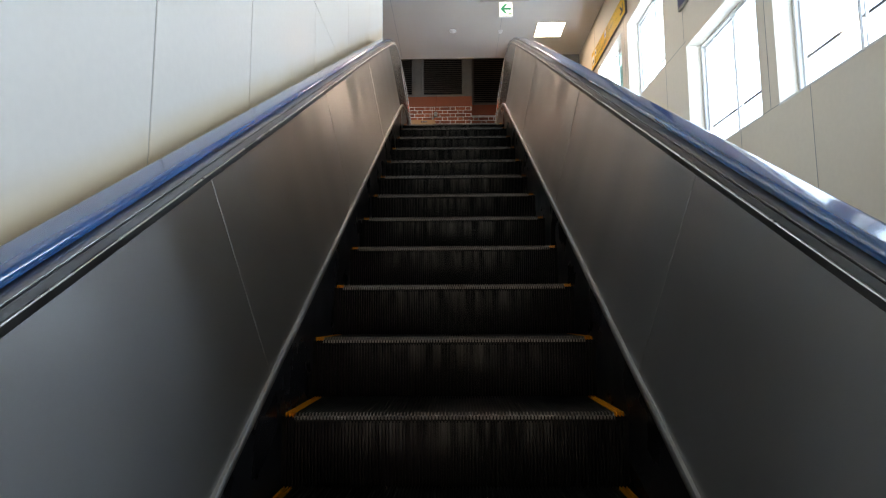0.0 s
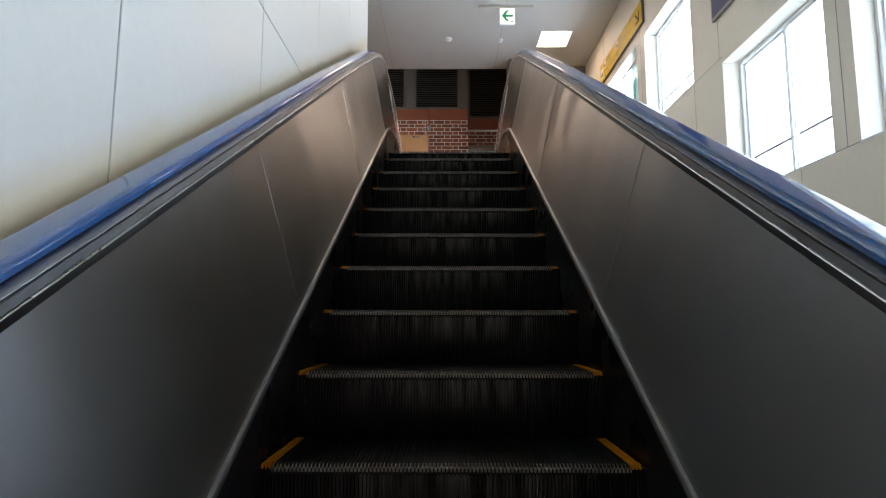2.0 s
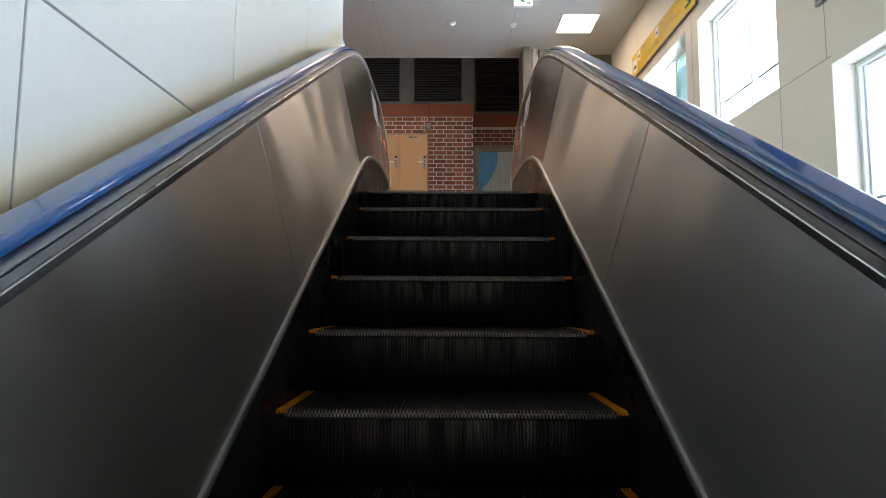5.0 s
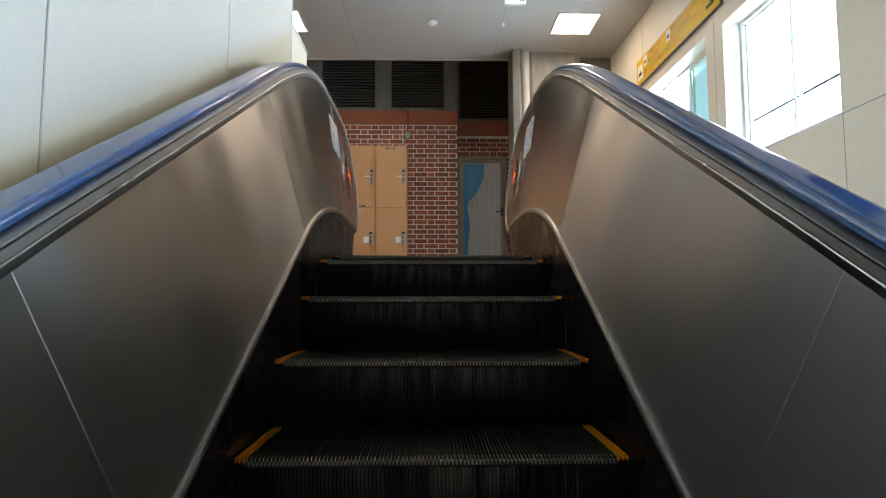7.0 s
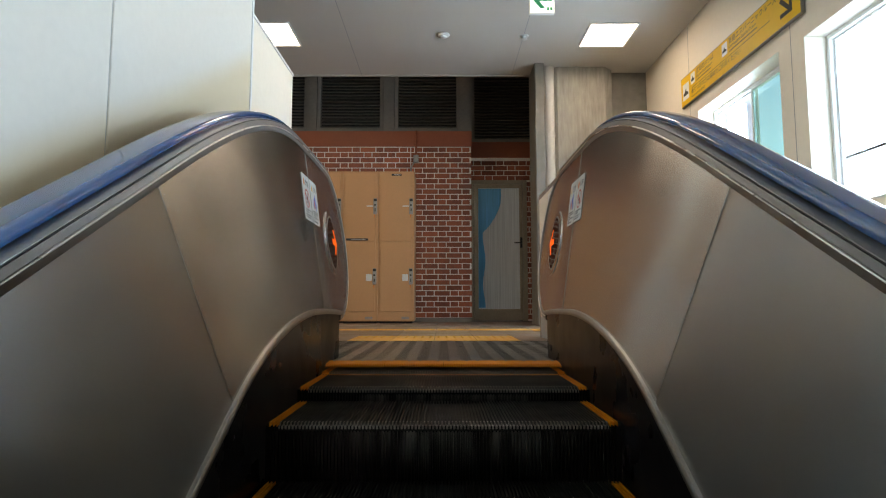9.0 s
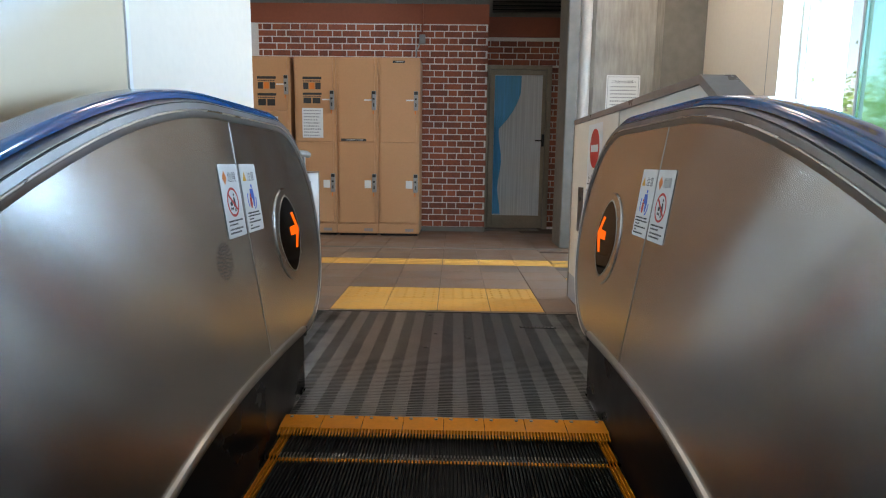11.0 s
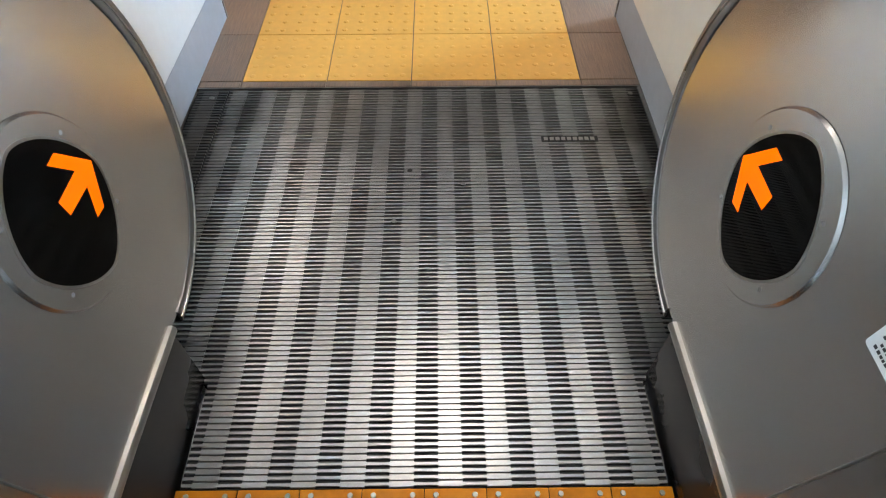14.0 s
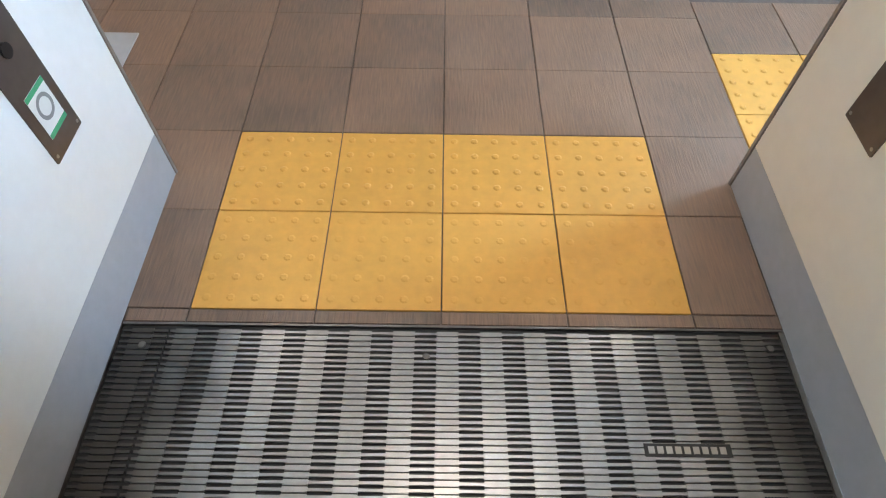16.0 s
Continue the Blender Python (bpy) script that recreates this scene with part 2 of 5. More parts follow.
for _m, _s in ((M_TREAD, 0.12), (M_TREADBASE, 0.12), (M_SKIRT, 0.25), (M_PLATEBASE, 0.15)):
    _m.node_tree.nodes["Principled BSDF"].inputs["Specular IOR Level"].default_value = _s
M_PLATEFRAME = mat("plate_frame_steel", (0.20, 0.19, 0.18), 0.42, 0.8, spread=0.25, fine=30, coarse=6)
M_TILE = mat("floor_tile", (0.245, 0.148, 0.098), 0.46, spread=0.26, fine=16, coarse=4.0, bump=0.35, stretch=(11, 0.8, 1), rand=0.4,
             tint=(0.200, 0.142, 0.108))
M_GROUT = mat("grout", (0.14, 0.11, 0.092), 0.9, spread=0.3)
M_TACT = mat("tactile_yellow", (0.74, 0.375, 0.078), 0.55, spread=0.10, fine=35, coarse=6, rand=0.25, bump=0.08)
M_BRICK = mat("red_brick", (0.38, 0.104, 0.050), 0.75, spread=0.22, fine=50, coarse=8, rand=0.6, bump=0.35, tint=(0.26, 0.080, 0.048))
M_MORTAR = mat("mortar", (0.86, 0.80, 0.75), 0.9, spread=0.12, fine=120, coarse=5, bump=0.3)
M_BAND = mat("red_painted_beam", (0.36, 0.092, 0.040), 0.6, spread=0.1, fine=30, coarse=2.5)
M_LOUVRE = mat("dark_louvre", (0.13, 0.117, 0.105), 0.55, 0.1, spread=0.25, fine=30, coarse=4)
M_LOUVREFRAME = mat("louvre_frame_paint", (0.20, 0.175, 0.15), 0.6, spread=0.15, fine=30, coarse=3)
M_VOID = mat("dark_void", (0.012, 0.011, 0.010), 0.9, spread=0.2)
M_LOCKER = mat("tan_locker_enamel", (0.58, 0.300, 0.140), 0.42, spread=0.05, fine=60, coarse=2, bump=0.03)
M_LATCH = mat("latch_metal", (0.36, 0.355, 0.34), 0.4, 0.35, spread=0.2)
M_SWITCH = mat("brown_switch_plate", (0.15, 0.125, 0.11), 0.38, 0.6, spread=0.12, fine=40, coarse=5)
M_BLACK = mat("black_plastic", (0.02, 0.02, 0.02), 0.45, spread=0.2)
M_PAPER = mat("paper_white", (0.78, 0.78, 0.76), 0.6, spread=0.03)
M_INK = mat("ink_dark", (0.035, 0.035, 0.035), 0.6, spread=0.1)
M_GREYINK = mat("ink_grey", (0.28, 0.28, 0.28), 0.6, spread=0.1)
M_RED = mat("sign_red", (0.62, 0.035, 0.025), 0.45, spread=0.06)
M_BLUE = mat("sign_blue", (0.02, 0.13, 0.62), 0.45, spread=0.06)
M_ORANGEPRINT = mat("sign_orange", (0.80, 0.22, 0.03), 0.45, spread=0.06)
M_AMBERPRINT = mat("sign_amber", (0.80, 0.42, 0.02), 0.45, spread=0.06)
M_SIGNYEL = mat("sign_yellow", (0.82, 0.47, 0.008), 0.6, spread=0.04, fine=20, coarse=2)
M_ARROW = mat("orange_lit_arrow", (1.0, 0.125, 0.002), 0.4, spread=0.0, emit=0.36)
M_ARROW.node_tree.nodes["Principled BSDF"].inputs["Specular IOR Level"].default_value = 0.1
M_OVAL = mat("black_display", (0.004, 0.0035, 0.003), 0.06, spread=0.1)
M_OVAL.node_tree.nodes["Principled BSDF"].inputs["Specular IOR Level"].default_value = 0.12
M_CONC = mat("board_marked_concrete", (0.34, 0.32, 0.28), 0.8, spread=0.3, fine=9, coarse=3, bump=0.5, bump_scale=14, stretch=(4, 4, 0.6))
M_CONCD = mat("plain_concrete", (0.23, 0.215, 0.19), 0.8, spread=0.18, fine=12, coarse=2, bump=0.25, bump_scale=40)
M_PIPE = mat("white_pipe_paint", (0.58, 0.55, 0.50), 0.45, spread=0.06, fine=20, coarse=4)
M_ALU = mat("window_aluminium", (0.82, 0.82, 0.81), 0.4, 0.0, spread=0.04)
M_BROWNTRIM = mat("brown_cap_trim", (0.25, 0.20, 0.17), 0.32, spread=0.15, fine=40, coarse=4)
M_DOORFRAME = mat("bronze_door_frame", (0.36, 0.30, 0.225), 0.42, 0.3, spread=0.15, fine=40, coarse=4)
M_DOORGLASS = mat("frosted_sheet", (0.72, 0.76, 0.80), 0.16, spread=0.30, fine=7, coarse=0.4, stretch=(8, 1, 0.16), bump=0.6)
M_CURTAIN = mat("blue_tarpaulin", (0.09, 0.46, 0.80), 0.4, spread=0.25, fine=9, coarse=1, stretch=(6, 1, 0.3), bump=0.3)
M_LAMP = mat("lamp_diffuser", (1.0, 0.955, 0.895), 0.5, spread=0.0, emit=8.8)
M_EXIT = mat("lit_exit_face", (0.93, 1.0, 0.95), 0.4, spread=0.0, emit=0.6)
M_GREEN = mat("exit_green", (0.0, 0.26, 0.12), 0.4, spread=0.0, emit=0.25)
M_GREENPRINT = mat("green_print", (0.05, 0.42, 0.20), 0.5, spread=0.05)
M_GLASS = glass("window_glass", (0.97, 0.98, 0.98))
M_GLASSBLUE = glass("blue_film_glass", (0.5, 0.96, 0.88), 0.05)
M_GROUND = mat("pale_paving", (0.38, 0.37, 0.35), 0.9, spread=0.15, fine=3, coarse=0.2)
M_LEAF = mat("leaf", (0.105, 0.22, 0.035), 0.6, spread=0.5, fine=9, coarse=1.0, rand=0.3)
M_BARK = mat("bark", (0.12, 0.09, 0.07), 0.9, spread=0.3, fine=20, coarse=4, bump=0.5)
M_SIGNBLUEDK = mat("dark_blue_panel", (0.05, 0.07, 0.16), 0.4, spread=0.1)


# ---- mesh helpers ----
def box(bm, x0, y0, z0, x1, y1, z1):
    v = [bm.verts.new((x, y, z)) for x in (x0, x1) for y in (y0, y1) for z in (z0, z1)]
    for f in ((0, 1, 3, 2), (4, 6, 7, 5), (0, 4, 5, 1), (2, 3, 7, 6), (0, 2, 6, 4), (1, 5, 7, 3)):
        bm.faces.new([v[i] for i in f])
    return v


def bbox(bm, x0, y0, z0, x1, y1, z1, r=0.004, seg=2):
    """A box with rounded edges."""
    b2 = bmesh.new()
    box(b2, min(x0, x1), min(y0, y1), min(z0, z1), max(x0, x1), max(y0, y1), max(z0, z1))
    bmesh.ops.recalc_face_normals(b2, faces=b2.faces[:])
    bmesh.ops.bevel(b2, geom=b2.edges[:], offset=r, segments=seg, affect='EDGES', profile=0.5)
    me = bpy.data.meshes.new("tmp")
    b2.to_mesh(me)
    b2.free()
    bm.from_mesh(me)
    bpy.data.meshes.remove(me)


def tube(bm, pts, r, n=10, caps=True):
    rings = []
    for i, p in enumerate(pts):
        a, b = Vector(pts[max(0, i - 1)]), Vector(pts[min(len(pts) - 1, i + 1)])
        q = (b - a).to_track_quat('Z', 'Y')
        rr = r[i] if isinstance(r, (list, tuple)) else r
        rings.append([bm.verts.new(Vector(p) + q @ Vector((rr * math.cos(2 * math.pi * k / n), rr * math.sin(2 * math.pi * k / n), 0))) for k in range(n)])
    for a, b in zip(rings, rings[1:]):
        for k in range(n):
            bm.faces.new((a[k], a[(k + 1) % n], b[(k + 1) % n], b[k]))
    if caps:
        bm.faces.new(rings[0][::-1])
        bm.faces.new(rings[-1])


def loft(bm, sections, closed=True, caps=True):
    rows = [[bm.verts.new(p) for p in s] for s in sections]
    n = len(rows[0])
    for a, b in zip(rows, rows[1:]):
        for k in range(n if closed else n - 1):
            bm.faces.new((a[k], a[(k + 1) % n], b[(k + 1) % n], b[k]))
    if closed and caps:
        bm.faces.new(rows[0][::-1])
        bm.faces.new(rows[-1])


def finish(bm, name, material, smooth=False, normals=True):
    if normals:
        bmesh.ops.recalc_face_normals(bm, faces=bm.faces[:])
    me = bpy.data.meshes.new(name)
    bm.to_mesh(me)
    bm.free()
    me.materials.append(material)
    if smooth:
        me.polygons.foreach_set("use_smooth", [True] * len(me.polygons))
        me.set_sharp_from_angle(angle=radians(38))
    return me


def part(name, bm, material, parent=None, label="", smooth=False, kind=""):
    ob = new(name, finish(bm, name, material, smooth))
    ob.parent = parent
    if label or kind:
        tagged(ob, label, kind=kind)
    return ob


def piece(name, me, parent, loc=(0, 0, 0), rot=None):
    ob = new(name, me)
    ob.parent = parent
    ob.location = loc
    if rot:
        ob.rotation_euler = rot
    return ob


def thing(name, label, category, group="", loc=(0, 0, 0), kind=""):
    ob = new(name)
    ob.empty_display_size = 0.1
    ob.location = loc
    return tagged(ob, label, category, group, kind)


def text_mesh(name, body, size, material, parent, m, align='LEFT', label="", bold=0.0):
    """Flat lettering; m places it (x along the line, y up)."""
    cu = bpy.data.curves.new("text", 'FONT')
    cu.body, cu.size, cu.align_x, cu.offset, cu.resolution_u = body, size, align, bold, 2
    tmp = bpy.data.objects.new("text", cu)
    scene.collection.objects.link(tmp)
    bpy.context.view_layer.update()
    me = bpy.data.meshes.new_from_object(tmp.evaluated_get(bpy.context.evaluated_depsgraph_get()))
    bpy.data.objects.remove(tmp)
    bpy.data.curves.remove(cu)
    me.materials.clear()
    me.materials.append(material)
    ob = new(name, me)
    ob.parent = parent
    ob.matrix_local = m
    if label:
        tagged(ob, label)
    return ob


def disc_pts(r, n=32, sx=1.0, sy=1.0):
    return [(r * sx * math.cos(2 * math.pi * k / n), r * sy * math.sin(2 * math.pi * k / n)) for k in range(n)]


def lozenge(r, n=48, sx=1.0, sy=1.0, e=1.22):
    """Oval with flattened shoulders."""
    return [(r * sx * math.copysign(abs(x) ** e, x), r * sy * math.copysign(abs(y) ** e, y)) for x, y in disc_pts(1, n)]


def flat(bm, pts, depth=0.0012):
    """A thin flat shape in its own x-y plane, standing proud towards +z."""
    a = [bm.verts.new((x, y, 0)) for x, y in pts]
    b = [bm.verts.new((x, y, depth)) for x, y in pts]
    n = len(pts)
    bm.faces.new(b)
    for k in range(n):
        bm.faces.new((a[k], a[(k + 1) % n], b[(k + 1) % n], b[k]))


def ring(bm, r0, r1, n=40, depth=0.0012, sx=1.0, sy=1.0):
    o = [bm.verts.new((x, y, depth)) for x, y in disc_pts(r1, n, sx, sy)]
    i = [bm.verts.new((x, y, depth)) for x, y in disc_pts(r0, n, sx, sy)]
    for k in range(n):
        bm.faces.new((o[k], o[(k + 1) % n], i[(k + 1) % n], i[k]))


def rect(x0, y0, x1, y1):
    return [(x0, y0), (x1, y0), (x1, y1), (x0, y1)]


def rrect(x0, y0, x1, y1, r, n=5):
    out = []
    for cx, cy, a0 in ((x1 - r, y1 - r, 0), (x0 + r, y1 - r, 90), (x0 + r, y0 + r, 180), (x1 - r, y0 + r, 270)):
        out += [(cx + r * math.cos(radians(a0 + 90 * k / n)), cy + r * math.sin(radians(a0 + 90 * k / n))) for k in range(n + 1)]
    return out


# ---- escalator line: 30 degrees, upper comb at y = 0, landing floor at z = 0 ----
TAN = math.tan(radians(30))
Y_FOOT = -8.6


def incline(y):
    """Height of the step nosings."""
    s = TAN * (y + 0.945)
    top = 0.5 * s - 0.5 * math.sqrt(s * s + 0.13 ** 2)
    low = TAN * (Y_FOOT + 0.945)
    s2 = top - low
    return low + 0.5 * s2 + 0.5 * math.sqrt(s2 * s2 + 0.10 ** 2) - 0.014


def bez(p0, p1, p2, p3, n=14):
    return [tuple(p0[k] * (1 - t) ** 3 + 3 * p1[k] * t * (1 - t) ** 2 + 3 * p2[k] * t * t * (1 - t) + p3[k] * t ** 3 for k in (0, 1))
            for t in [i / n for i in range(n + 1)]]


def line_at(off, y):
    return TAN * (y + 0.945) + off


TOP_LINE = [(y, line_at(float(np.interp(y, [-2.6, -1.4], [0.817, 0.800])), y)) for y in np.arange(-10.0, -1.40, 0.2)] + bez((-1.35, line_at(0.800, -1.35)), (-0.95, 0.790), (-0.62, 0.916), (-0.25, 0.921)) + [(0.0, 0.921), (0.28, 0.920)]
LOW_LINE = [(y, line_at(0.155, y)) for y in np.arange(-10.0, -1.25, 0.2)] + bez((-1.2, line_at(0.155, -1.2)), (-0.95, 0.152), (-0.6, 0.224), (-0.25, 0.224)) + [(0.0, 0.222), (0.28, 0.210)]
NOSE = [(0.28 + 0.374 * math.sin(a), 0.565 + 0.355 * math.cos(a)) for a in np.linspace(0, math.pi, 28)]


def z_top(y):
    if y > 0.28:
        return 0.565 + 0.355 * math.sqrt(max(0, 1 - ((y - 0.28) / 0.374) ** 2))
    return float(np.interp(y, [p[0] for p in TOP_LINE], [p[1] for p in TOP_LINE]))


def z_low(y):
    if y > 0.28:
        return 0.565 - 0.355 * math.sqrt(max(0, 1 - ((y - 0.28) / 0.374) ** 2))
    return float(np.interp(y, [p[0] for p in LOW_LINE], [p[1] for p in LOW_LINE]))


def z_trim(y):
    return float(np.interp(y, [p[0] for p in LOW_LINE], [p[1] for p in LOW_LINE])) if y < 0.28 else 0.21


def panel_x(y, z):
    return 0.515 + 0.132 * (z - z_trim(y))


# ---- large structure ----
X_R = 2.48          # inner face of the window wall
Z_C = 3.06          # ceiling
Z_B = -4.60         # ground outside and lower hall
# the first two windows are unseen, added to let light onto the walls
WINDOWS = [(-8.71, -7.32, -1.75, -0.50), (-7.07, -5.68, -1.75, -0.50), (-5.43, -4.04, -0.45, 0.80), (-3.79, -2.40, -0.45, 0.80), (-2.157, -0.767, -0.45, 0.80),
           (-0.165, 1.190, 0.865, 2.08), (1.49, 2.845, 0.865, 2.11)]


def structure(name, bm, material, label, smooth=False):
    ob = new(name, finish(bm, name, material, smooth))
    return tagged(ob, label, kind="structure")


# window wall: boards between the openings, cut as one body
bm = bmesh.new()
T = 0.26
ys = sorted({-12.0, 5.95, *[w[0] for w in WINDOWS], *[w[1] for w in WINDOWS]})
for a, b in zip(ys, ys[1:]):
    w = next((w for w in WINDOWS if w[0] <= a and b <= w[1]), None)
    for z0, z1 in ([(Z_B, w[2]), (w[3], 3.7)] if w else [(Z_B, 3.7)]):
        box(bm, X_R, a, z0, X_R + T, b, z1)
wall_right = structure("wall_right", bm, M_WALL, "cream painted board wall with window openings")
# board joints as narrow dark strips, 1 mm proud
bm = bmesh.new()
for y, low, high in ((-2.78, -4.4, -0.45), (-2.28, -0.45, 3.05), (-1.795, -4.4, -0.45), (-0.72, 0.86, 3.05), (-0.172, -4.4, 0.86), (1.34, -0.02, 3.05), (3.02, -0.02, 3.05)):
    cuts = [(w[2], w[3]) for w in WINDOWS if w[0] < y < w[1]]
    for s0, s1 in ([(low, cuts[0][0]), (cuts[0][1], high)] if cuts else [(low, high)]):
        if s1 - s0 > 0.01:
            box(bm, X_R - 0.0012, y - 0.0025, s0, X_R + 0.001, y + 0.0025, s1)
for y0, y1, z in ((-5.68, -5.43, -0.45), (-4.04, -3.79, -0.45), (-2.40, -2.157, -0.45), (-0.767, -0.165, 0.855), (1.19, 1.49, 0.855)):
    box(bm, X_R - 0.0012, y0, z - 0.0025, X_R + 0.001, y1, z + 0.0025)
part("board_joint", bm, M_GREYINK, wall_right)

for i, (y0, y1, z0, z1) in enumerate(WINDOWS):
    win = thing("window_%d" % (i + 1), "white aluminium two-sash window in a deep reveal", "window", kind="structure")
    xg = X_R + 0.17
    bm = bmesh.new()
    f = 0.027
    for a in ((y0, z0, y1, z0 + f), (y0, z1 - f, y1, z1), (y0, z0 + f, y0 + f, z1 - f), (y1 - f, z0 + f, y1, z1 - f)):
        bbox(bm, xg - 0.02, a[0], a[1], xg + 0.05, a[2], a[3], 0.003, 1)
    part("window_frame", bm, M_ALU, win)
    bm = bmesh.new()
    box(bm, X_R - 0.004, y0 - 0.004, z0 - 0.012, xg - 0.022, y1 + 0.004, z0 + 0.003)
    part("window_sill", bm, M_ALU, win)
    ym = (y0 + y1) / 2
    for k, (a, b, dx) in enumerate(((y0 + f, ym + 0.02, 0.0), (ym - 0.02, y1 - f, 0.024))):
        bm = bmesh.new()
        g = 0.013
        for c in ((a, z0 + f, b, z0 + f + g), (a, z1 - f - g, b, z1 - f), (a, z0 + f + g, a + g, z1 - f - g), (b - g, z0 + f + g, b, z1 - f - g)):
            bbox(bm, xg - 0.012 + dx, c[0], c[1], xg + 0.010 + dx, c[2], c[3], 0.002, 1)
        part("sash", bm, M_ALU, win)
        bm = bmesh.new()
        box(bm, xg - 0.003 + dx, a + g, z0 + f + g, xg + 0.003 + dx, b - g, z1 - f - g)
        pane = part("pane", bm, M_GLASSBLUE if (i == 6 and k == 0) else M_GLASS, win)
        pane.visible_shadow = False
    if i != 6:
        bm = bmesh.new()
        tube(bm, [(xg + 0.075, y0, z0 + 0.37), (xg + 0.075, y1, z0 + 0.37)], 0.011, 8)
        part("guard_bar", bm, M_BLACK, win, "dark guard bar across the window")

# left wall beside the escalator
X_L = -0.82
bm = bmesh.new()
box(bm, X_L - 0.16, -12.0, Z_B, X_L - 0.004, -0.25, 3.7)
wall_left = structure("wall_left", bm, M_GREYINK, "white painted panel wall beside the escalator")
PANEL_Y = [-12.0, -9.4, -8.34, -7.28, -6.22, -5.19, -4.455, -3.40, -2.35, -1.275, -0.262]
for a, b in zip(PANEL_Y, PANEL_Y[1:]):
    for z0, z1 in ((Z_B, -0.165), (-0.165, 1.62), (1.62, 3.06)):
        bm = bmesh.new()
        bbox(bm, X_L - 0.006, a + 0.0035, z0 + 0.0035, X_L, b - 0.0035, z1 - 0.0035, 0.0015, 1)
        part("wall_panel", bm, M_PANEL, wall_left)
bm = bmesh.new()
box(bm, X_L - 0.165, -0.262, Z_B, X_L + 0.003, -0.246, 3.06)
part("corner_trim", bm, M_ALU, wall_left, "bright metal edge trim")
# lower wall behind the newel
bm = bmesh.new()
box(bm, -1.29, -0.30, 0.0, -1.15, 1.66, 1.985)
low_wall = structure("wall_low", bm, M_WALL, "cream partition wall past the end of the panels")
bm = bmesh.new()
bbox(bm, -1.30, -0.298, 1.987, -1.142, 1.668, 2.005, 0.003, 1)
part("cap", bm, M_ALU, low_wall)

# ceiling and what is above it
bm = bmesh.new()
box(bm, -4.6, -12.0, Z_C, X_R, 4.30, Z_C + 0.12)
ceiling = structure("ceiling", bm, M_CEIL, "smooth beige ceiling with long joints")
for x in (-1.0, 0.85, -2.85):
    bm = bmesh.new()
    box(bm, x - 0.003, -12.0, Z_C - 0.0012, x + 0.003, 4.30, Z_C + 0.001)
    part("ceiling_joint", bm, M_GREYINK, ceiling)
bm = bmesh.new()
box(bm, -4.6, 4.30, Z_C - 0.012, 1.10, 4.325, Z_C + 0.16)
structure("ceiling_edge_trim", bm, M_CEIL, "beige edge trim of the ceiling")
bm = bmesh.new()
box(bm, -4.75, -12.0, 3.85, X_R + 0.3, 6.3, 4.0)
structure("roof_slab", bm, M_CONCD, "concrete roof slab above the ceiling")

# closing walls: hall's left side, foot of the shaft
bm = bmesh.new()
box(bm, -4.75, -0.4, Z_B, -4.6, 6.3, 3.85)
structure("wall_hall_left", bm, M_WALL, "plain cream wall closing the hall")
bm = bmesh.new()
box(bm, -4.6, -0.45, -0.4, -0.98, -0.30, 3.06)
structure("wall_hall_back", bm, M_WALL, "plain cream wall closing the hall")
bm = bmesh.new()
box(bm, X_L, -12.15, -1.9, X_R + 0.26, -12.0, 3.85)
structure("wall_foot", bm, M_WALL, "plain wall above the lower entrance")
bm = bmesh.new()
box(bm, -0.98, -13.5, Z_B - 0.2, X_R + 0.26, -8.4, Z_B + 0.02)
structure("floor_lower", bm, M_TILE, "brown tiled floor of the lower hall")
bm = bmesh.new()
v = [bm.verts.new(p) for p in ((0.84, 1.79, -0.02), (X_R, 1.79, -0.02), (X_R, -5.9, Z_B + 0.02), (0.84, -5.9, Z_B + 0.02))]
w = [bm.verts.new(p.co + Vector((0, 0, -0.25))) for p in v]
bm.faces.new(v)
bm.faces.new(w[::-1])
for k in range(4):
    bm.faces.new((v[k], w[k], w[(k + 1) % 4], v[(k + 1) % 4]))
structure("stair_slab", bm, M_CONCD, "sloping concrete slab beside the escalator")

# landing floor
bm = bmesh.new()
box(bm, -4.6, 1.350, -0.25, 0.84, 6.3, -0.006)
box(bm, 0.84, 1.790, -0.25, X_R, 6.3, -0.006)
box(bm, -4.6, -0.4, -0.25, -0.82, 1.350, -0.006)
floor = structure("floor", bm, M_GROUT, "brown grained floor tiles on the landing")

# brick wall with a pier, a red beam and louvres above
bm = bmesh.new()
box(bm, -4.6, 5.312, 0.0, 0.394, 5.9, 2.43)
wall_far = structure("wall_far", bm, M_MORTAR, "red brick wall with pale mortar joints")
bm = bmesh.new()
box(bm, -4.6, 5.30, 2.432, 0.404, 5.9, 2.650)
part("beam", bm, M_BAND, wall_far, "red painted beam above the bricks")
bm = bmesh.new()
box(bm, 0.404, 5.722, 2.04, 1.60, 5.9, 2.374)
box(bm, 1.205, 5.722, 0.0, 1.60, 5.9, 2.04)
wall_recess = structure("wall_recess", bm, M_MORTAR, "red brick wall around the recessed door")
bm = bmesh.new()
box(bm, 0.404, 5.71, 2.376, 1.60, 5.9, 2.611)
part("beam", bm, M_BAND, wall_recess, "dark red painted beam over the door")
# unseen wall painted near black for the shade behind the slats
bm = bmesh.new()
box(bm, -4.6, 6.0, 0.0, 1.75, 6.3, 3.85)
structure("wall_behind_louvres", bm, M_VOID, "near-black wall painted as the shade behind the louvres")


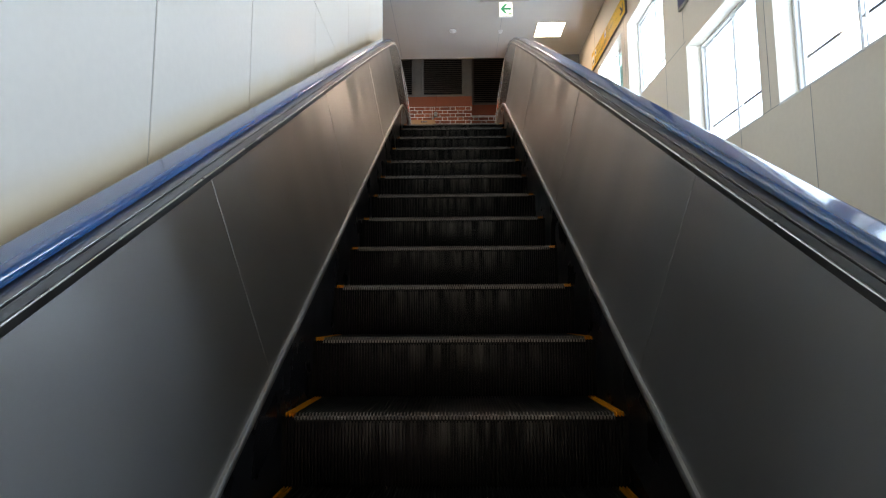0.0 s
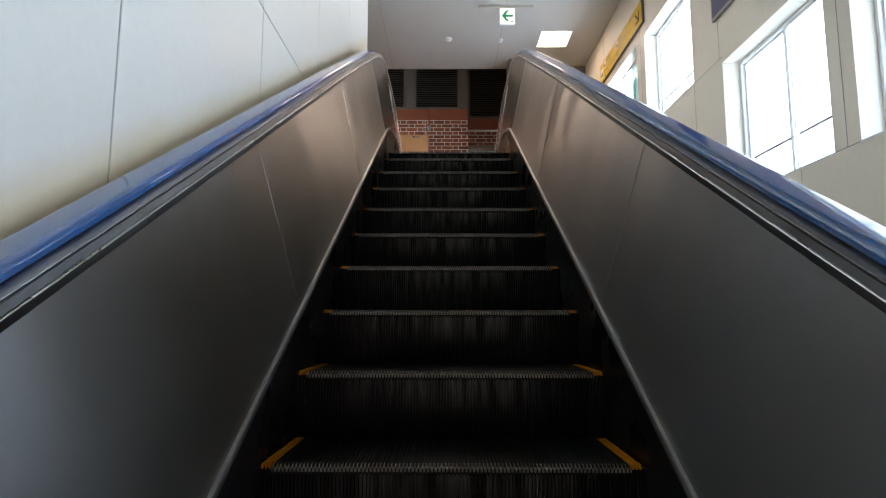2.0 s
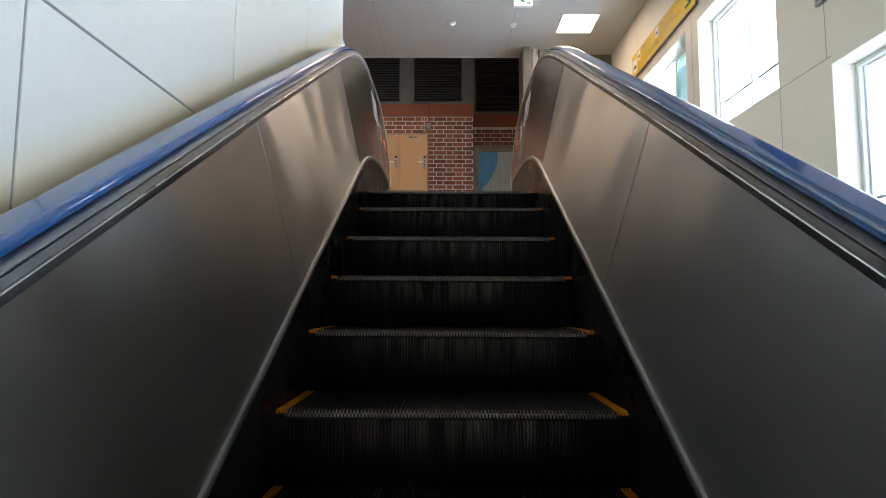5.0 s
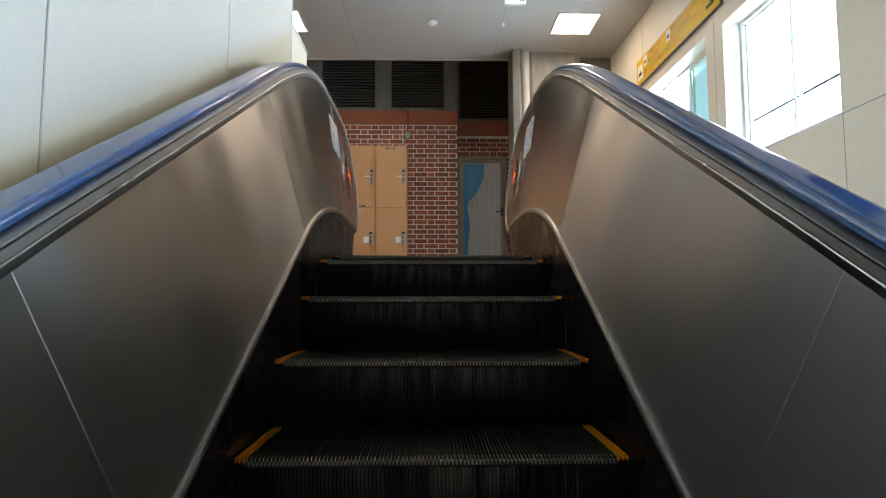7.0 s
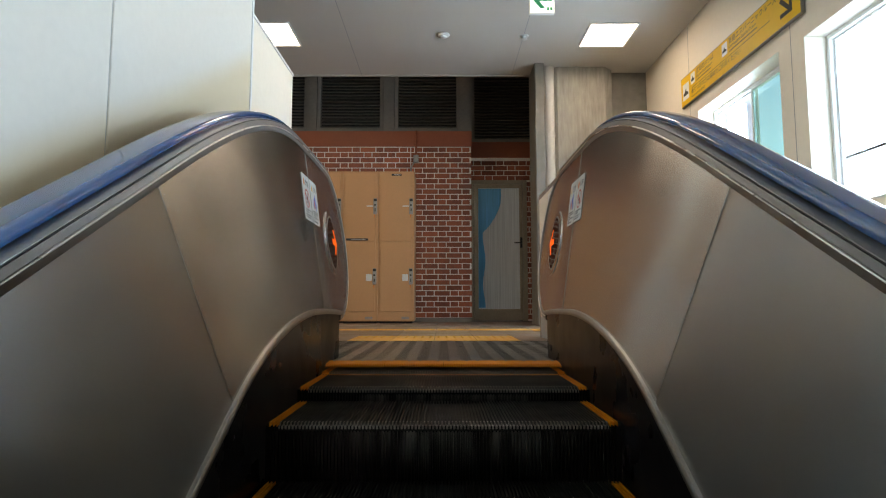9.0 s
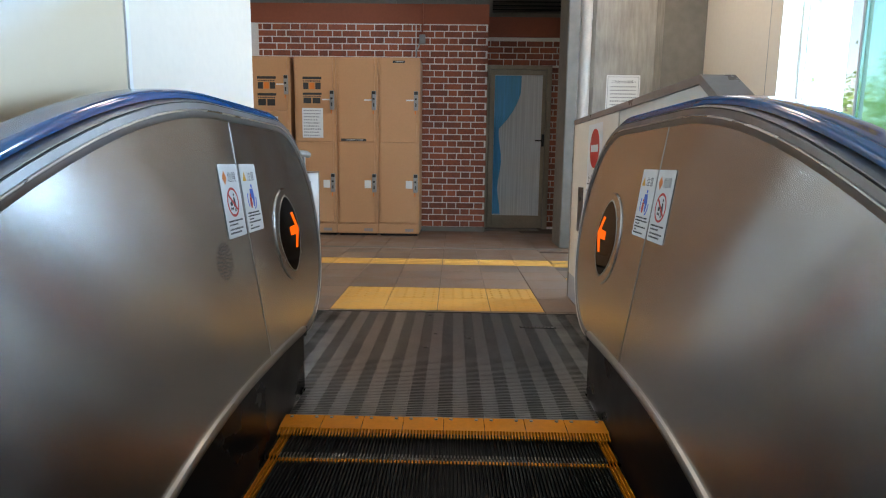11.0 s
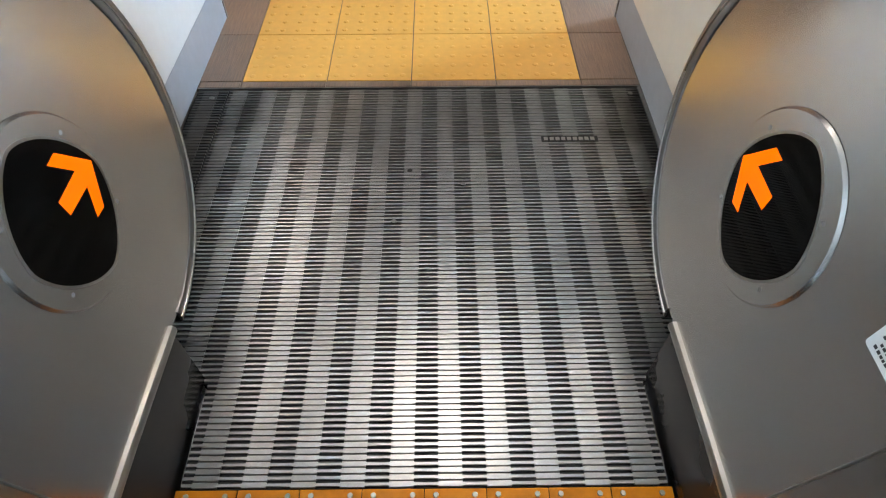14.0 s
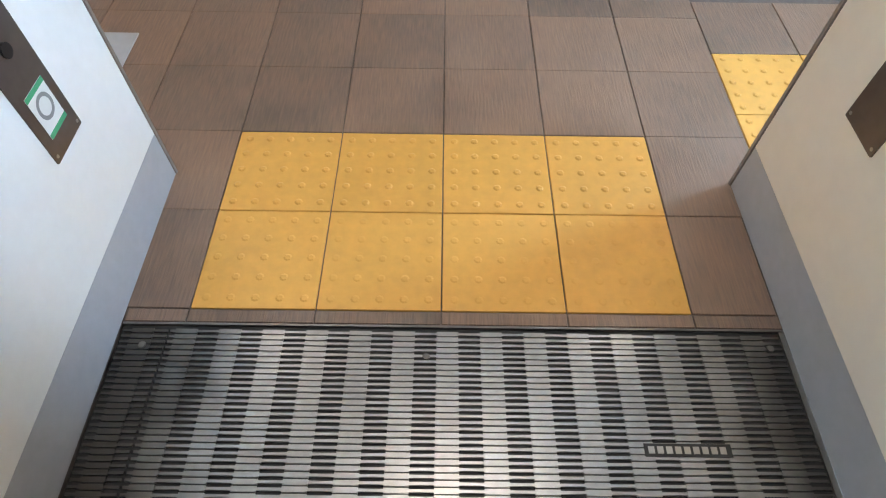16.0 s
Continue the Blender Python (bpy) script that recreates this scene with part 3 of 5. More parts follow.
def louvre(x0, x1, y, z0, z1, parent_label):
    ob = thing("louvre_panel", parent_label, "louvre", "louvre panels above the brick wall")
    bm = bmesh.new()
    f = 0.05
    for a in ((x0, z0, x1, z0 + f), (x0, z1 - f, x1, z1), (x0, z0 + f, x0 + f, z1 - f), (x1 - f, z0 + f, x1, z1 - f)):
        bbox(bm, a[0], y, a[1], a[2], y + 0.08, a[3], 0.003, 1)
    part("frame", bm, M_LOUVREFRAME, ob)
    bm = bmesh.new()
    ln = (x1 - x0 - 2 * f) / 2
    vs = [bm.verts.new((sx * ln, yy, zz)) for sx in (-1, 1) for yy, zz in ((0, 0), (0.046, 0.036), (0.049, 0.032), (0.005, -0.006))]
    for q in ((0, 1, 5, 4), (1, 2, 6, 5), (2, 3, 7, 6), (3, 0, 4, 7), (0, 3, 2, 1), (4, 5, 6, 7)):
        bm.faces.new([vs[i] for i in q])
    me = finish(bm, "slat", M_LOUVRE)
    z = z0 + f + 0.012
    while z < z1 - f - 0.05:
        piece("slat", me, ob, ((x0 + x1) / 2, y + 0.012, z))
        z += 0.046
    return ob


for x0, x1 in ((-3.93, -2.99), (-2.85, -1.905), (-1.767, -0.836), (-0.677, 0.241)):
    louvre(x0, x1, 5.33, 2.655, 3.80, "dark metal louvre panel with level slats")
louvre(0.42, 1.58, 5.74, 2.615, 3.80, "dark metal louvre panel above the recessed door")
bm = bmesh.new()
for x0, x1 in ((-4.0, -3.932), (-2.988, -2.852), (-1.903, -1.769), (-0.834, -0.679), (0.243, 0.404)):
    box(bm, x0, 5.31, 2.652, x1, 5.55, 3.85)
box(bm, 0.33, 5.55, 2.652, 0.404, 5.9, 3.85)
structure("louvre_posts", bm, M_LOUVREFRAME, "dark posts between the louvre panels")

# concrete pier block with column and pipe
bm = bmesh.new()
box(bm, 1.192, 4.23, 0.0, X_R, 4.50, 3.85)
box(bm, 1.602, 4.502, 0.0, 1.75, 6.0, 3.85)
structure("wall_concrete", bm, M_CONCD, "plain grey concrete wall beside the brick recess")
bm = bmesh.new()
bbox(bm, 1.075, 3.94, 0.0, 1.19, 4.40, 3.85, 0.01, 1)
structure("concrete_fin", bm, M_CONCD, "thin grey concrete fin wall at the recess")
bm = bmesh.new()
pts = [(1.36, 4.05), (1.93, 4.05), (2.04, 4.16), (2.04, 4.24), (1.30, 4.24), (1.30, 4.11)]
loft(bm, [[(x, y, 0.0) for x, y in pts], [(x, y, 3.85) for x, y in pts]])
structure("column", bm, M_CONC, "board-marked grey concrete column with chamfered corners")
pipe = thing("drain_pipe", "off-white painted drain pipe beside the concrete column", "pipe", loc=(1.262, 4.07, 0))
bm = bmesh.new()
tube(bm, [(0, 0, 0), (0, 0, 3.06)], 0.062, 20)
part("tube", bm, M_PIPE, pipe, smooth=True)
for z in (0.35, 2.2):
    bm = bmesh.new()
    tube(bm, [(0, 0, z), (0, 0, z + 0.03)], 0.067, 20)
    part("bracket", bm, M_PIPE, pipe, smooth=True)


# ---- escalator ----
esc = thing("escalator", "narrow escalator with steel balustrades, blue handrails and black steps", "escalator")
SHEAR = lambda yb: float(np.interp(yb, [-1.222, -0.125, 0.0], [0.256, 0.035, 0.0]))
JOINTS = [-9.0, -7.62, -6.33, -5.04, -3.80, -2.465, -1.205, -0.125, 0.654]


def panel_rows(y0, y1):
    n = max(6, int((y1 - y0) / 0.06))
    yy = [y0 + (y1 - y0) * i / n for i in range(n + 1)]
    if y1 > 0.6:
        yy = [y0 + (0.28 - y0) * i / 10 for i in range(10)] + [0.28 + 0.374 * math.sin(math.pi / 2 * i / 16) for i in range(17)]
    return yy


for side in (-1, 1):
    sname = "left" if side < 0 else "right"
    for j, (y0, y1) in enumerate(zip(JOINTS, JOINTS[1:])):
        bm = bmesh.new()
        rows = []
        last = j == len(JOINTS) - 2
        for yb in panel_rows(y0 + 0.0015, y1 - (0.0 if last else 0.0015)):
            yt = yb - SHEAR(yb)
            zl, zt = z_low(yb), z_top(yt)
            xl, xt = panel_x(yb, zl), panel_x(yt, zt)
            rows.append([(side * (xl + (xt - xl) * k / 6), yb + (yt - yb) * k / 6, zl + (zt - zl) * k / 6) for k in range(7)])
        loft(bm, rows, closed=False)
        bmesh.ops.remove_doubles(bm, verts=bm.verts[:], dist=1e-5)
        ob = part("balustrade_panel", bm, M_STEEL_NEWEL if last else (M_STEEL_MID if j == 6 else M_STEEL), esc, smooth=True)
        if not last:
            yb = y1
            yt = yb - SHEAR(yb)
            bm = bmesh.new()
            zl, zt = z_low(yb), z_top(yt)
            xl, xt = panel_x(yb, zl), panel_x(yt, zt)
            rows = []
            for k in range(9):
                t = k / 8
                x, y, z = xl + (xt - xl) * t - 0.0006, yb + (yt - yb) * t, zl + (zt - zl) * t
                rows.append([(side * x, y - 0.002, z), (side * (x - 0.0012), y, z), (side * x, y + 0.002, z), (side * (x + 0.004), y, z)])
            loft(bm, rows)
            part("panel_joint", bm, M_TRIM, esc)
    # mouldings round the top and the newel
    path = TOP_LINE[:-1] + NOSE
    def moulding(name, sec, material, shift, p=path, label=""):
        bm = bmesh.new()
        rows = []
        for i, (y, z) in enumerate(p):
            a, b = p[max(0, i - 1)], p[min(len(p) - 1, i + 1)]
            d = Vector((b[0] - a[0], b[1] - a[1])).normalized()
            dx = shift * (panel_x(y, z) - 0.606)
            rows.append([(side * (x + dx), y - d.y * n, z + d.x * n) for x, n in sec])
        loft(bm, rows)
        return part(name, bm, material, esc, label, smooth=True)
    moulding("top_trim", [(0.612, -0.004), (0.6035, -0.003), (0.602, 0.0), (0.6015, 0.0118), (0.605, 0.0120), (0.605, 0.0165), (0.6025, 0.0170), (0.6045, 0.0315), (0.612, 0.0315)], M_DECK, 1, label="grey steel trim strip")
    moulding("bead", [(0.606, 0.0121), (0.6000, 0.0124), (0.5988, 0.0142), (0.6000, 0.0160), (0.606, 0.0164)], M_BEAD, 1, label="thin bright steel bead")
    moulding("deck_groove", [(0.6085, 0.0), (0.6085, 0.0355), (0.63, 0.0355), (0.63, 0.0)], M_DARKMETAL, 1)
    moulding("deck", [(0.6135, 0.0), (0.6125, 0.0345), (0.6065, 0.0346), (0.6070, 0.0362), (0.6195, 0.0392), (0.6215, 0.0388), (0.640, 0.0392), (0.69, 0.0392), (0.722, 0.030), (0.735, 0.010), (0.735, -0.05), (0.62, -0.05)], M_DECK, 1, label="grey aluminium deck under the handrail")
    hr = [(0.640, 0.0396), (0.6315, 0.0396), (0.6278, 0.0415), (0.6265, 0.0455), (0.6268, 0.0515), (0.6285, 0.0560), (0.6322, 0.0594), (0.6385, 0.0614), (0.648, 0.0622), (0.668, 0.0625), (0.688, 0.0622), (0.699, 0.0612), (0.7065, 0.0580), (0.7105, 0.0525), (0.7105, 0.0460), (0.708, 0.0415), (0.702, 0.0396)]
    moulding("handrail", hr, M_RAIL, 0, label="blue rubber handrail")
    if side < 0:
        # assumed deck, out of sight, kept pale to lighten the gap by the wall
        bm = bmesh.new()
        rows = []
        for y, z in TOP_LINE:
            if y < -1.2:
                rows.append([(-0.737, y, z - 0.002), (-0.8185, y, z + 0.000), (-0.8185, y, z - 0.010), (-0.737, y, z - 0.010)])
        loft(bm, rows)
        part("outer_deck", bm, M_OUTDECK, esc, "pale deck strip against the wall, added to lighten the gap")
    # lower trim and black skirt
    low = [p for p in LOW_LINE if p[0] < 0.2] + [(0.24, 0.213)]
    moulding("skirt_trim", [(0.522, -0.012), (0.508, -0.012), (0.5035, -0.005), (0.5035, 0.005), (0.508, 0.011), (0.522, 0.012)], M_TRIM, 0, low, "bright steel strip along the skirt")
    bm = bmesh.new()
    rows = []
    for y in list(np.arange(-9.5, 0.2, 0.1)) + [0.235]:
        zb = (incline(y) - 0.35) if y < -0.1 else -0.02
        rows.append([(side * 0.513, y, zb), (side * 0.513, y, z_trim(y) - 0.010), (side * 0.60, y, z_trim(y) - 0.010), (side * 0.60, y, zb)])
    loft(bm, rows)
    part("skirt_panel", bm, M_SKIRT, esc, "black skirt panel beside the steps")
    bm = bmesh.new()
    rows = []
    for y in list(np.arange(-9.5, 0.30, 0.15)):
        rows.append([(side * 0.735, y, z_top(y) - 0.02), (side * 0.738, y, incline(y) - 0.6), (side * 0.70, y, incline(y) - 0.6), (side * 0.70, y, z_top(y) - 0.02)])
    loft(bm, rows)
    part("outer_cladding", bm, M_DECK, esc)

# steps: cleated tread and riser, yellow edges
PITCH, NC = 0.363, 100
bm = bmesh.new()
box(bm, -0.5115, 0.004, -0.03, 0.5115, PITCH + 0.004, -0.0107)
box(bm, -0.5115, 0.018, -0.22, 0.5115, 0.024, -0.03)
step_body = finish(bm, "step", M_TREADBASE)
verts, faces = [], []


def fast_box(x0, y0, z0, x1, y1, z1):
    n = len(verts)
    verts.extend([(x, y, z) for x in (x0, x1) for y in (y0, y1) for z in (z0, z1)])
    faces.extend([tuple(n + i for i in f) for f in ((0, 1, 3, 2), (4, 6, 7, 5), (0, 4, 5, 1), (2, 3, 7, 6), (1, 5, 7, 3))])


def fast_mesh(name, material):
    me = bpy.data.meshes.new(name)
    me.from_pydata(verts, [], faces)
    me.materials.append(material)
    me.update()
    verts.clear()
    faces.clear()
    return me


CX = [-0.497 + 0.994 * i / (NC - 1) for i in range(NC)]


def corrugated(xs, w, low, high, rows, name, material):
    """One ribbed sheet: a square-toothed line carried through rows of (y, z, tooth height factor, along y)."""
    line = [(xs[0] - (0.0155 if name == "riser" else 0.005), low)]
    for x in xs:
        line += [(x - w, low), (x - w * 0.8, high), (x + w * 0.8, high), (x + w, low)]
    line.append((xs[-1] + (0.0155 if name == "riser" else 0.005), low))
    n = len(line)
    for place in rows:
        verts.extend([place(x, h) for x, h in line])
    for r in range(len(rows) - 1):
        faces.extend([(r * n + k, r * n + k + 1, (r + 1) * n + k + 1, (r + 1) * n + k) for k in range(n - 1)])
    return fast_mesh(name, material)


tread_me = corrugated(CX[3:-3], 0.0028, -0.0105, 0.0, [lambda x, h: (x, PITCH - 0.003, h), lambda x, h: (x, -0.003, h), lambda x, h: (x, -0.005 - h * 0.1, h - 0.003), lambda x, h: (x, -0.004, -0.024)], "tread", M_TREAD)
nose_me = corrugated(CX[3:-3], 0.0023, -0.0095, 0.0007, [lambda x, h: (x, 0.010, h), lambda x, h: (x, -0.0045, h), lambda x, h: (x, -0.0058, h - 0.004), lambda x, h: (x, -0.0052 - h * 0.05, h - 0.010)], "nosing", M_NOSE)
riser_me = corrugated(CX, 0.0030, 0.0, 0.010, [lambda x, h: (x, 0.008 - h, -0.016), lambda x, h: (x, 0.010 - h, -0.10), lambda x, h: (x, 0.016 - h, -0.215)], "riser", M_RISER)
for x in CX[:3]:
    fast_box(x - 0.0013, -0.005, -0.012, x + 0.0013, PITCH - 0.004, 0.001)
edge_me = fast_mesh("yellow_edge", M_YELLOW)
for x in CX[3:-3]:
    fast_box(x - 0.0026, PITCH - 0.022, -0.010, x + 0.0026, PITCH - 0.003, 0.0008)
rear_me = fast_mesh("rear_edge", M_YELLOW)
y = -0.225 - 24 * PITCH
while y < -0.12:
    st = piece("step", step_body, esc, (0, y, incline(y)))
    piece("tread", tread_me, st)
    piece("riser", riser_me, st)
    piece("nosing", nose_me, st)
    piece("yellow_edge", edge_me, st)
    piece("yellow_edge", edge_me, st, (CX[-1] - CX[2], 0, 0))
    if y > -0.75:
        piece("rear_edge", rear_me, st)
    y += PITCH

# unseen pan below the steps, added to keep light from leaking up beside them
bm = bmesh.new()
rows = []
for y in np.arange(-9.5, 0.20, 0.3):
    z = incline(y) - 0.5
    rows.append([(-0.735, y, z), (0.735, y, z), (0.735, y, z - 0.05), (-0.735, y, z - 0.05)])
loft(bm, rows)
part("light_block_pan", bm, M_DARKMETAL, esc)

# comb: eight yellow segments with teeth and screws
seg_w = 1.02 / 8
bm = bmesh.new()
xs = [-seg_w / 2 + 0.0008]
for i in range(13):
    x = -seg_w / 2 + 0.005 + i * (seg_w - 0.01) / 12
    xs += [x - 0.0024, x + 0.0024]
xs.append(seg_w / 2 - 0.0008)
rows = [[bm.verts.new((x, y, z)) for x in xs] for y, z in ((-0.018, -0.016), (-0.018, 0.003), (-0.096, -0.003), (-0.096, -0.016))]
for ra, rb in zip(rows, rows[1:]):
    for k in range(len(xs) - 1):
        if not (ra is rows[2] and k % 2 == 1):
            bm.faces.new((ra[k], ra[k + 1], rb[k + 1], rb[k]))
for k in range(1, len(xs) - 1, 2):
    tip = [bm.verts.new((xs[k + e] + (0.0006 if e == 0 else -0.0006), -0.128, z)) for e in (0, 1) for z in (-0.011, -0.016)]
    t0, l0, t1, l1 = rows[2][k], rows[3][k], rows[2][k + 1], rows[3][k + 1]
    for f in ((t0, t1, tip[2], tip[0]), (t0, tip[0], tip[1], l0), (t1, l1, tip[3], tip[2]), (tip[0], tip[2], tip[3], tip[1])):
        bm.faces.new(f)
bmesh.ops.recalc_face_normals(bm, faces=bm.faces[:])
comb_me = finish(bm, "comb_segment", M_YELLOW)
bm = bmesh.new()
bmesh.ops.create_cone(bm, cap_ends=True, segments=12, radius1=0.0062, radius2=0.005, depth=0.003)
screw_me = finish(bm, "screw", M_TRIM)
for i in range(8):
    c = piece("comb_segment", comb_me, esc, (-0.51 + seg_w * (i + 0.5), 0, 0))
    for sx in (-0.04, 0.04):
        piece("screw", screw_me, c, (sx, -0.030, 0.0032))

# floor plates with crosswise bars in alternating columns
bm = bmesh.new()
box(bm, -0.505, -0.0145, -0.03, 0.505, 0.2222, -0.006)
box(bm, -0.811, 0.2226, -0.03, 0.744, 1.343, -0.006)
plate = part("landing_plate", bm, M_PLATEBASE, esc, "dark landing plate with bright bars across")
PH = 0.0284
for (x0, x1, y0, y1) in ((-0.503, 0.503, -0.0125, 0.2221), (-0.696, 0.730, 0.2238, 1.336), (-0.806, -0.702, 0.2238, 1.336)):
    y = y0
    while y < y1 - 0.0108:
        k0 = math.floor((x0 - PH) / 0.05085)
        for k in range(k0, k0 + 34):
            a, b = max(x0, k * 0.05085 + PH), min(x1, (k + 1) * 0.05085 + PH)
            if b - a > 0.004:
                fast_box(a, y + (0.0 if k % 2 == 0 else 0.0028), -0.008, b, y + (0.0112 if k % 2 == 0 else 0.0087), 0.0 if k % 2 == 0 else -0.0006)
        y += 0.0139
bars = new("anti_slip_surface", fast_mesh("anti_slip_surface", M_PLATEBAR))
bars.parent = plate
tagged(bars, "bright aluminium anti-slip bars", kind="stuff")
for x0, y0, x1, y1, top in ((-0.812, 0.10, -0.706, 0.2222, -0.001), (0.733, 0.10, 0.745, 1.3435, -0.001), (-0.812, 1.344, 0.745, 1.3495, 0.001), (-0.702, 0.20, -0.513, 0.2185, -0.002), (0.513, 0.20, 0.724, 0.2185, -0.002)):
    bm = bmesh.new()
    box(bm, x0, y0, -0.03, x1, y1, top)
    part("plate_frame", bm, M_PLATEFRAME, plate)
bm = bmesh.new()
box(bm, 0.364, 1.052, -0.004, 0.546, 1.079, 0.0016)
badge = part("badge", bm, M_BLACK, plate, "small black badge with a raised metal mark")
for i in range(9):
    bm = bmesh.new()
    box(bm, 0.372 + i * 0.0187, 1.058, 0.0016, 0.385 + i * 0.0187, 1.073, 0.0024)
    part("badge_mark", bm, M_TRIM, badge)
for x, y in ((-0.096, 1.27), (0.105, 0.864), (-0.095, 0.715), (0.70, 1.30), (-0.75, 1.29), (-0.75, 0.80)):
    bm = bmesh.new()
    bmesh.ops.create_cone(bm, cap_ends=True, segments=14, radius1=0.009, radius2=0.008, depth=0.003)
    ob = part("plate_screw", bm, M_PLATEFRAME, plate)
    ob.location = (x, y, 0.0015)


bm = bmesh.new()
flat(bm, [(-0.055 + x, 0.925 + y) for x, y in disc_pts(0.008, 12)], 0.001)
part("spot", bm, M_BLACK, plate, "small black spot")


def on_panel(side, y, z, lift=0.0015):
    """Pose on the inner balustrade face: x towards the viewer's right, y up."""
    up = Vector((side * 0.132, 0, 1)).normalized()
    ax = Vector((0, -side, 0))
    nz = ax.cross(up)
    p = Vector((side * panel_x(y, z), y, z)) + nz * lift
    return Matrix(((ax.x, up.x, nz.x, p.x), (ax.y, up.y, nz.y, p.y), (ax.z, up.z, nz.z, p.z), (0, 0, 0, 1)))


def shape(name, parent, pts, material, z=0.0, depth=0.0006, label=""):
    bm = bmesh.new()
    flat(bm, pts, depth)
    ob = part(name, bm, material, parent, label)
    ob.location = (0, 0, z)
    return ob


def text_bars(name, parent, rows, material, z):
    """Unreadable small print as broken bars."""
    bm = bmesh.new()
    rnd = random.Random(7)
    for x0, x1, y, h in rows:
        x = x0
        while x < x1 - h * 0.6:
            w = h * rnd.uniform(0.7, 1.1)
            box(bm, x, y, z, min(x + w, x1), y + h * rnd.uniform(0.75, 1.0), z + 0.0005)
            x += w + h * rnd.uniform(0.3, 0.6)
    return part(name, bm, material, parent, kind="stuff")


# ---- lit direction displays on the newels ----
for side in (-1, 1):
    d = thing("direction_display", "oval black display with a lit orange arrow in a steel newel", "display", "direction displays")
    d.matrix_world = on_panel(side, 0.244, 0.558)
    bm = bmesh.new()
    ring(bm, 0.86, 1.30, 48, 0.004, 0.117, 0.121)
    o = [bm.verts.new((x * 1.34, y * 1.34, 0.0)) for x, y in disc_pts(1, 48, 0.117, 0.121)]
    bm.verts.ensure_lookup_table()
    for k in range(48):
        bm.faces.new((o[k], o[(k + 1) % 48], bm.verts[(k + 1) % 48], bm.verts[k]))
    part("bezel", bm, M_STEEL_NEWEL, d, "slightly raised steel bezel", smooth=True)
    bm = bmesh.new()
    inner, outer = lozenge(0.99, 48, 0.121, 0.132), lozenge(1.03, 48, 0.121, 0.132)
    lo = [[bm.verts.new((x, y, z)) for x, y in pts] for pts, z in ((inner, 0.001), (inner, 0.0052), (outer, 0.0052), (outer, 0.001))]
    for ra, rb in zip(lo, lo[1:]):
        for k in range(48):
            bm.faces.new((ra[k], ra[(k + 1) % 48], rb[(k + 1) % 48], rb[k]))
    part("rim", bm, M_TRIM, d)
    for ang in (40, 140, 220, 320):
        shape("screw", d, [(0.133 * math.cos(radians(ang)) + a, 0.124 * math.sin(radians(ang)) + b) for a, b in disc_pts(0.0042, 10)], M_LATCH, 0.0041, 0.0006)
    shape("face", d, lozenge(1, 48, 0.121, 0.132), M_OVAL, 0.0042, 0.0006)
    s = -side
    arrow = [(0.122, 0.008), (0.066, 0.073), (0.037, 0.071), (0.076, 0.025), (0.003, 0.023), (0.003, -0.007), (0.074, -0.009), (0.045, -0.056), (0.073, -0.058)]
    shape("arrow", d, [(s * x * 0.94, y) for x, y in arrow][::s], M_ARROW, 0.0049, 0.0005, "lit orange arrow")


